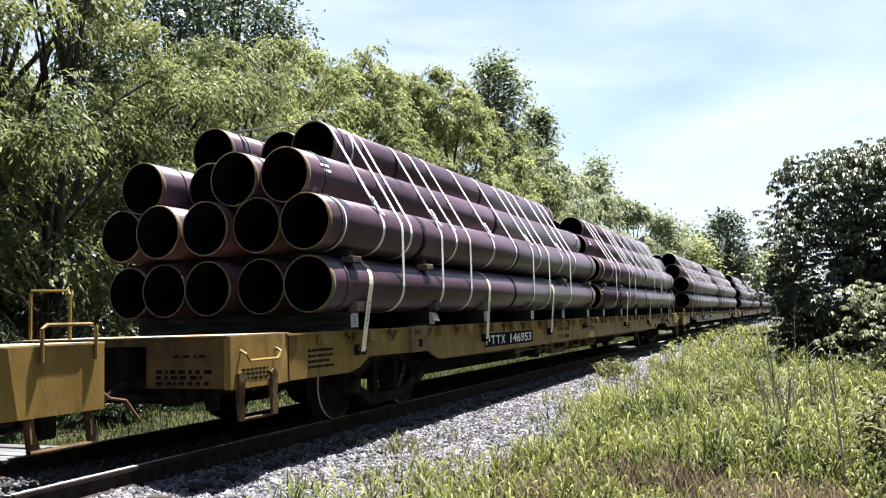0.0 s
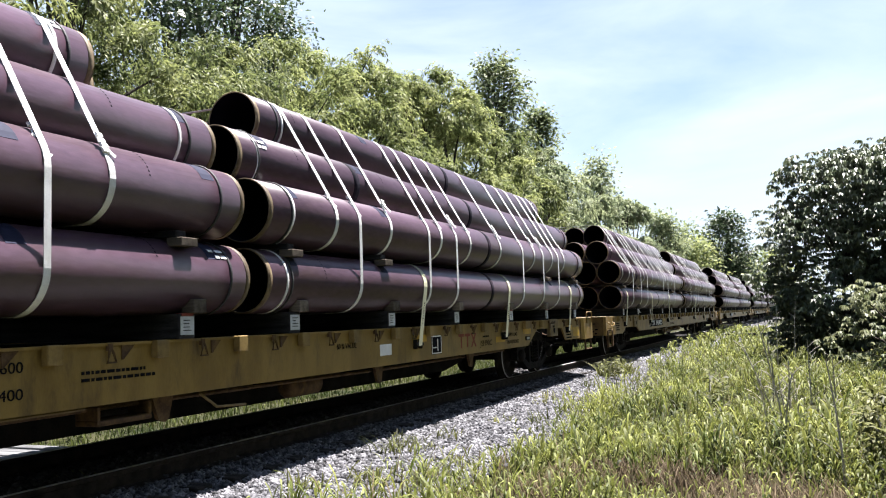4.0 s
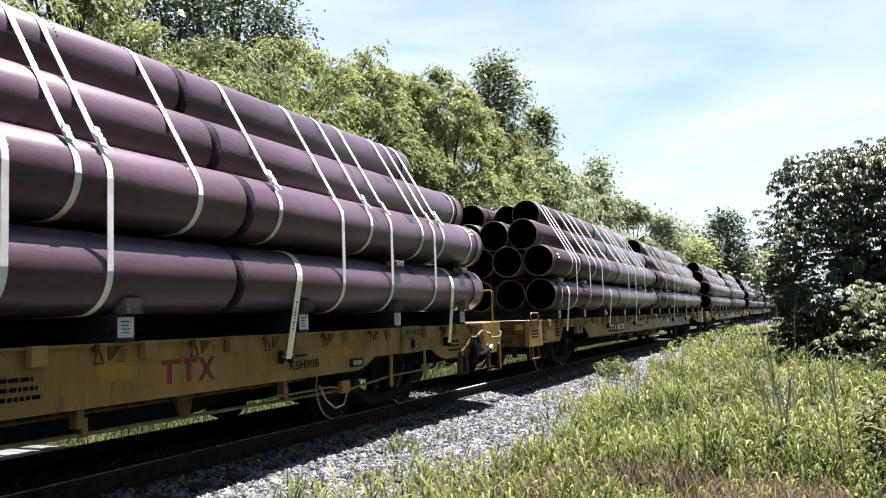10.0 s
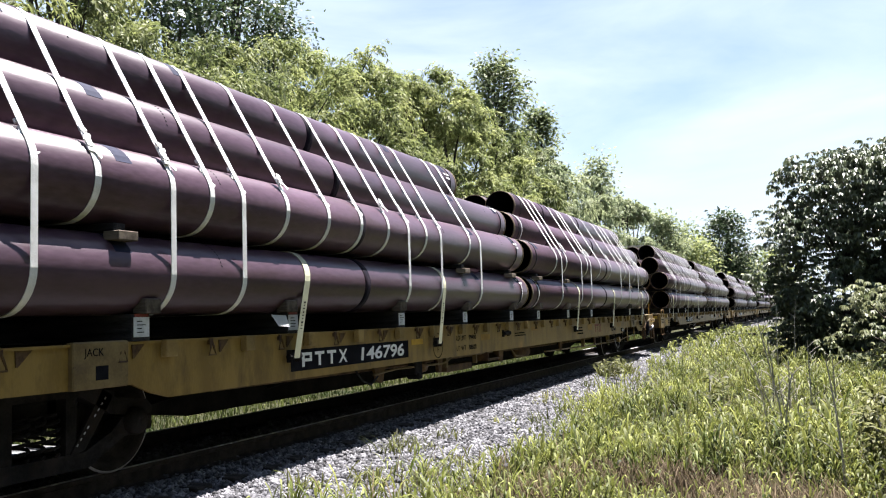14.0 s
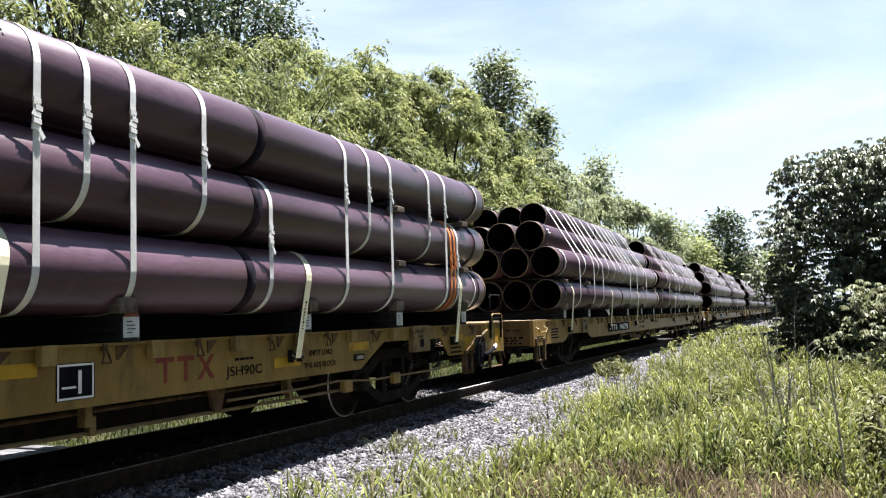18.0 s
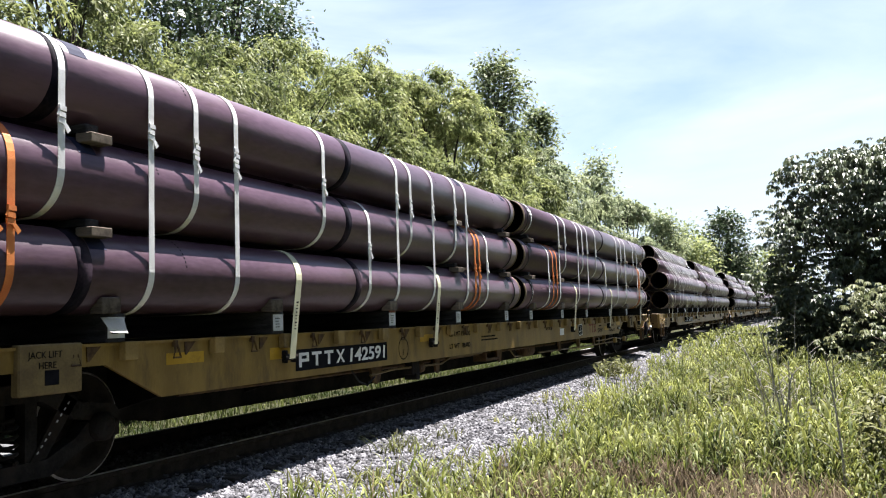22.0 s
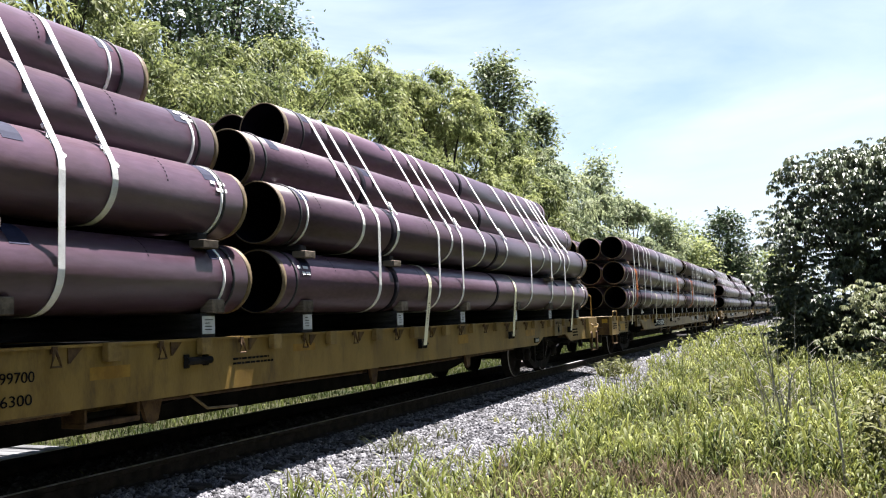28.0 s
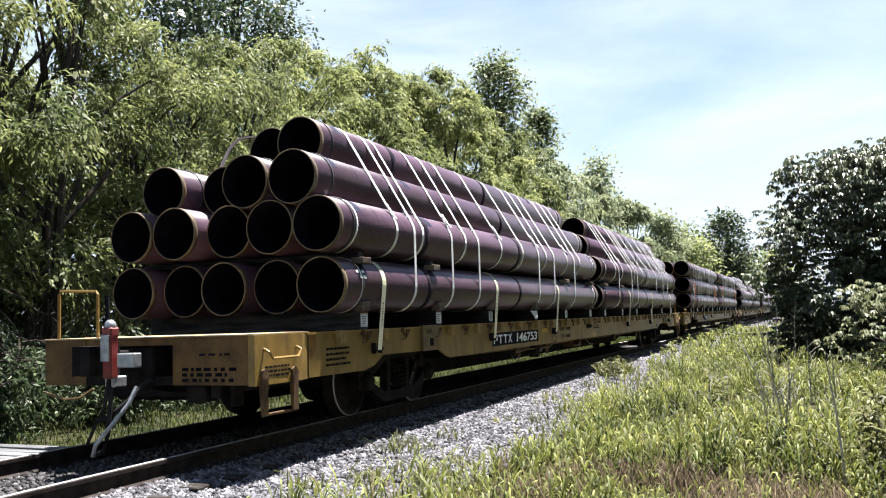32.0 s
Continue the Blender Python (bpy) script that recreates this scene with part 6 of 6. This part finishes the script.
def leaf_grass(name, n, x0, x1, y0, y1, hmin, hmax, leaves, length, width, material, label, seed, power, keep):
    """Upright shoots, each with broad blades that arch over."""
    g = np.random.default_rng(seed)
    y = y0 + (y1 - y0) * g.random(n) ** power
    x = x0 + (x1 - x0) * g.random(n)
    ok = keep(x, y, g)
    x, y = x[ok], y[ok]
    n = len(x)
    tall = 0.72 + 0.28 * np.sin(x * 1.3 + 0.5) * np.sin(y * 0.8 + 0.3)
    h = (hmin + (hmax - hmin) * g.random(n) ** 1.3) * tall
    root = np.stack([x, y, ground_z(x, y) - 0.02], -1)
    lean = g.normal(size=(n, 2)) * 0.18
    m = n * leaves
    fr = np.tile((np.arange(leaves) + 0.6) / leaves, n) * (0.8 + 0.25 * g.random(m))
    hh = np.repeat(h, leaves)
    base = np.repeat(root, leaves, axis=0)
    base[:, 2] += hh * fr
    base[:, :2] += np.repeat(lean, leaves, axis=0) * (hh * fr ** 2)[:, None]
    az = np.repeat(g.random(n) * math.tau, leaves) + np.tile(np.arange(leaves) * 2.6, n) + g.normal(size=m) * 0.5
    L = length * (0.55 + 0.75 * g.random(m)) * np.clip(hh / 0.35, 0.5, 1.2)
    rise, droop = 1.0 + 0.6 * g.random(m), 0.55 + 0.75 * g.random(m)
    fw = np.stack([np.cos(az), np.sin(az), np.zeros(m)], -1)
    side = np.stack([-np.sin(az), np.cos(az), 0.25 * g.normal(size=m)], -1)
    w = width * (0.7 + 0.6 * g.random(m)) * (1 + base[:, 1] / 45)
    rows = []
    for t, ww in ((0.0, 0.55), (0.35, 1.0), (0.70, 0.8), (1.0, 0.06)):
        c = base + fw * (L * 0.55 * t)[:, None]
        c[:, 2] += L * (rise * t - droop * t * t)
        rows += [c - side * (w * ww / 2)[:, None], c + side * (w * ww / 2)[:, None]]
    v = np.stack(rows, 1)
    v[:, :, 2] = np.maximum(v[:, :, 2], root[:, 2].min() + 0.01)
    q = np.array([(0, 1, 3, 2), (2, 3, 5, 4), (4, 5, 7, 6)])
    f = (q[None] + 8 * np.arange(m)[:, None, None]).reshape(-1, 4)
    return tagged(soup(name, v.reshape(-1, 3), f, material), label, "grass", kind="stuff")


def leafy(x, y, g):
    """Goldenrod stands to the side of the verge away from the track."""
    return (x > 5.6 + 0.12 * (y - 6) + 0.5 * np.sin(y * 1.1)) & (g.random(len(x)) < 0.75 + 0.3 * np.sin(x * 2.1 + y))


def grassy(x, y, g):
    return verge(x, y, g) & (g.random(len(x)) < np.where(x > 5.9 + 0.12 * (y - 6), 0.25, 1.0))


leaf_grass("broad_grass", 17000, 2.2, 11, 5.0, 34, 0.08, 0.46, 6, 0.25, 0.014, M_BROADGRASS, "broad-bladed bright green grass with arching leaves", 31, 1.6, grassy)
leaf_grass("broad_grass", 1500, 1.3, 4.5, 22, 60, 0.25, 0.75, 6, 0.30, 0.026, M_BROADGRASS, "green weeds grown up to the track", 44, 1.0, verge)
leaf_grass("broad_grass", 2600, 3.2, 7.5, 8.0, 22, 0.35, 0.66, 8, 0.26, 0.014, M_BROADGRASS, "tall stand of broad-bladed green grass", 39, 1.3, grassy)
leaf_grass("leafy_weeds", 4200, 5.0, 12, 5.5, 24, 0.20, 0.70, 16, 0.11, 0.016, M_LEAFY, "dense stand of leafy yellow-green weeds", 40, 1.5, leafy)
grass("grass_verge", 34000, 2.2, 13, 5.0, 48, 0.08, 0.26, 0.012, M_GRASS, "short green grass on the verge", 34, 1.6, verge, 0.8)
grass("dry_grass", 17000, 2.4, 12, 5.0, 30, 0.15, 0.50, 0.009, M_STRAW, "dry brownish grass among the green", 32, 1.5, dry, 0.5)
grass("grass_strip", 42000, -9, -2.9, 4, 60, 0.05, 0.24, 0.014, M_SHADEGRASS, "lush green grass beyond the far rail, darkened for shade", 33, 1.5)
grass("grass_verge", 16000, 2.2, 11, -14, 5.0, 0.08, 0.34, 0.016, M_GRASS, "green grass on the near verge", 37, 1.0, verge, 0.7)


def brown(x, y, g):
    return np.sin(x * 2.3 + 0.4) * np.sin(y * 1.9 + 1.0) + 0.8 * g.random(len(x)) > 0.2


grass("dry_grass", 15000, 3.7, 6.3, 4.6, 8.6, 0.10, 0.36, 0.008, M_STRAW, "patch of dry brownish grass on the verge", 36, 1.0, brown, 0.5)
grass("ballast_tuft", 3500, 1.6, 2.7, 6.5, 26, 0.10, 0.30, 0.014, M_GRASS, "stray green tufts growing on the ballast", 35, 1.2, thin, 0.6)


# ---- unseen woods added behind the verge to hold back low sky light ----
def woods(n, x0, x1, y0, y1, h, seed):
    g = np.random.default_rng(seed)
    y = y0 + (y1 - y0) * g.random(n)
    x = x0 + (x1 - x0) * g.random(n)
    top = h * (0.75 + 0.2 * np.sin(y * 0.7) + 0.12 * np.sin(y * 1.9 + 1))
    c = np.stack([x, y, top * g.random(n) ** 0.8 - 0.2], -1)
    ob = broad_leaves("woods", None, c, None, 14, 0.55, 0.5, M_BROAD, seed, 0.36)
    tagged(ob, "unseen green woods added along the verge", "woods", kind="stuff")


woods(2600, 11.5, 15.5, -45, 55, 10.5, 90)


# ---- weeds on the verge ----
def weed(x, y, h, seed, leafy, material, label):
    """A tall stalk with side shoots and leaves."""
    g = random.Random(seed)
    z = float(ground_z(np.array(x), np.array(y)))
    root = new("weed")
    root.location = (x, y, z)
    tagged(root, label, "weed", "tall weeds on the verge")
    lx, ly = g.uniform(-0.12, 0.12), g.uniform(-0.1, 0.1)
    pts = [Vector((lx * t * t, ly * t * t, h * t)) for t in (0, 0.3, 0.6, 0.85, 1)]
    part("stem", rod(bmesh.new(), pts, 0.007 if material else 0.013, 5, 0.004), M_STALK, root, "thin stalk")
    cs, os = [], []
    for k in range(leafy):
        t = 0.15 + 0.85 * k / leafy
        p = pts[0].lerp(pts[-1], t)
        a = g.uniform(0, math.tau)
        L = g.uniform(0.12, 0.28) * (1.2 - t * 0.6)
        q = p + Vector((math.cos(a) * L, math.sin(a) * L, L * 0.7))
        part("shoot", rod(bmesh.new(), [p, p.lerp(q, 0.5) + Vector((0, 0, 0.02)), q], 0.004, 4, 0.002), M_STALK, root)
        cs += [tuple(q), tuple(p.lerp(q, 0.6))]
        os += [(math.cos(a), math.sin(a), 0.3)] * 2
    if material:
        broad_leaves("foliage", root, cs, os, 12, 0.05, 0.085, material, seed, 0.2)
    return root


def dead_stalk(x, y, stems):
    """Bleached dead stems that lean apart from one root; stems: tip offsets."""
    root = new("dead_weed")
    root.location = (x, y, float(ground_z(np.array(x), np.array(y))))
    tagged(root, "bleached grey dead weed with leaning branched stems", "weed", "tall weeds on the verge")
    g = random.Random(int(y * 10))
    for tip in stems:
        t = Vector(tip)
        pts = [Vector((0, 0, -0.03)), t * 0.35 + Vector((0.02, 0, 0.03)), t * 0.7 + Vector((0.01, 0, 0.02)), t]
        st = part("stem", rod(bmesh.new(), pts, 0.013, 5, 0.005), M_STALK, root)
        for k in range(5):
            p = pts[1].lerp(pts[3], 0.15 + 0.17 * k)
            e = p + Vector((g.uniform(-0.16, 0.16), g.uniform(-0.1, 0.1), g.uniform(0.05, 0.20)))
            part("twig", rod(bmesh.new(), [p, p.lerp(e, 0.5) + Vector((0, 0, 0.02)), e], 0.006, 4, 0.003), M_STALK, st)


dead_stalk(5.75, 10.3, ((-0.42, 0.0, 1.22), (-0.24, 0.0, 1.48), (0.06, 0.0, 1.02), (-0.06, 0.1, 0.85)))
dead_stalk(5.55, 11.2, ((0.05, 0.0, 0.95), (-0.12, 0.0, 0.75)))

GW = "tall leafy green weed standing in the grass"
DW = "bare grey-brown dead weed stalk in the grass"
for x, y, h, seed, n, m, lab in ((6.25, 8.0, 1.15, 1, 5, None, DW), (5.75, 9.2, 0.95, 2, 12, None, DW), (5.6, 9.6, 0.8, 3, 10, None, DW), (5.9, 10.4, 0.9, 4, 10, None, DW), (6.6, 9.4, 0.75, 5, 12, M_GRASS, GW), (6.9, 9.0, 0.7, 6, 12, M_GRASS, GW),
                           (7.0, 10.2, 0.8, 7, 12, M_GRASS, GW), (7.4, 11.0, 0.85, 8, 12, M_GRASS, GW), (5.0, 11.4, 0.75, 9, 9, M_GRASS, GW), (4.7, 12.6, 0.8, 10, 8, None, DW), (6.3, 12.5, 0.95, 11, 9, None, DW), (6.0, 13.5, 1.1, 12, 9, None, DW),
                           (8.0, 13.0, 0.9, 13, 12, M_GRASS, GW), (8.4, 14.5, 1.0, 14, 12, M_GRASS, GW), (7.2, 15.0, 1.0, 15, 10, M_GRASS, GW), (6.6, 8.6, 0.6, 16, 14, M_GRASS, GW), (5.4, 16.5, 0.9, 18, 8, None, DW),
                           (5.2, 24.0, 1.6, 19, 6, None, DW), (5.6, 25.0, 1.8, 20, 6, None, DW), (4.9, 26.0, 1.4, 21, 6, None, DW), (2.1, 18.0, 0.45, 24, 7, M_GRASS, GW), (2.0, 19.0, 0.4, 25, 7, M_GRASS, GW)):
    weed(x, y, h, seed, n, m, lab)



# ---- single grass tufts in the stones ----
def tuft(x, y, n, h, seed):
    def near_it(px, py, g):
        return (px - x) ** 2 + (py - y) ** 2 < 0.02 + 0.05 * g.random(len(px)) ** 2
    ob = grass("grass_tuft", n * 12, x - 0.3, x + 0.3, y - 0.3, y + 0.3, h * 0.35, h, 0.014, M_GRASS, "thin green grass tuft growing in the ballast", seed, 1.0, near_it, 0.9)
    ob["group"] = "tufts in the ballast"


for k, (gx, gy, n, h) in enumerate(((1.78, 8.55, 12, 0.34), (1.95, 8.95, 9, 0.22), (1.65, 9.2, 8, 0.28), (-0.1, 6.0, 10, 0.10), (2.2, 7.2, 12, 0.28), (2.0, 11.5, 8, 0.2), (1.8, 14.5, 10, 0.25), (1.75, 19.5, 26, 0.5), (1.95, 20.6, 26, 0.55), (1.7, 21.6, 22, 0.45))):
    tuft(gx, gy, n, h, 80 + k)

# ---- old timber lying on the verge, bleached boards beyond the far rail ----
old = new("timber_beam")
tagged(old, "dark old timber beam lying on two blocks in the grass", "beam")
old.location = (3.15, 46.0, float(ground_z(np.array(3.15), np.array(46.0))) - 0.12)
part("beam", boxes((-1.2, 1.2, -0.14, 0.14, 0.22, 0.42), bevel=0.02), M_TIE, old)
for bx in (-0.9, 0.8):
    part("block", boxes((bx - 0.12, bx + 0.12, -0.16, 0.16, -0.02, 0.22), bevel=0.015), M_TIE, old)
for k in range(15):
    bm = boxes((-1.1, 1.1, -0.047, 0.047, -0.02, 0.02), bevel=0.006)
    bd = part("board", bm, M_CONC)
    bd.matrix_basis = pose(-2.45 + random.uniform(-0.08, 0.08), 5.6 + k * 0.118, -0.15 + random.uniform(-0.008, 0.008), random.uniform(-1, 1), random.uniform(-0.5, 0.5), random.uniform(-1.2, 1.2))
    tagged(bd, "bleached white plank lying beside the far rail", "plank", "planks beside the rail")


# ---- motion of the train ----
def motions():
    for ob in MOVING:
        m = ob.matrix_basis.copy()
        walk(ob, [(t, Matrix.Translation((0, g, 0)) @ m) for t, g in zip(KNOTS, GONE)])
    turns = [0.0]
    t, last = 0.0, 0.0
    while t < 31.95:
        t += 1 / 30
        if gone(t) - last > 0.56:
            turns.append(t)
            last = gone(t)
    turns.append(32.0)
    for w, c in WHEELS:
        walk(w, [(t, Matrix.Translation((0, c, WHEEL_R)) @ Matrix.Rotation(-gone(t) / WHEEL_R, 4, "X")) for t in turns])


motions()
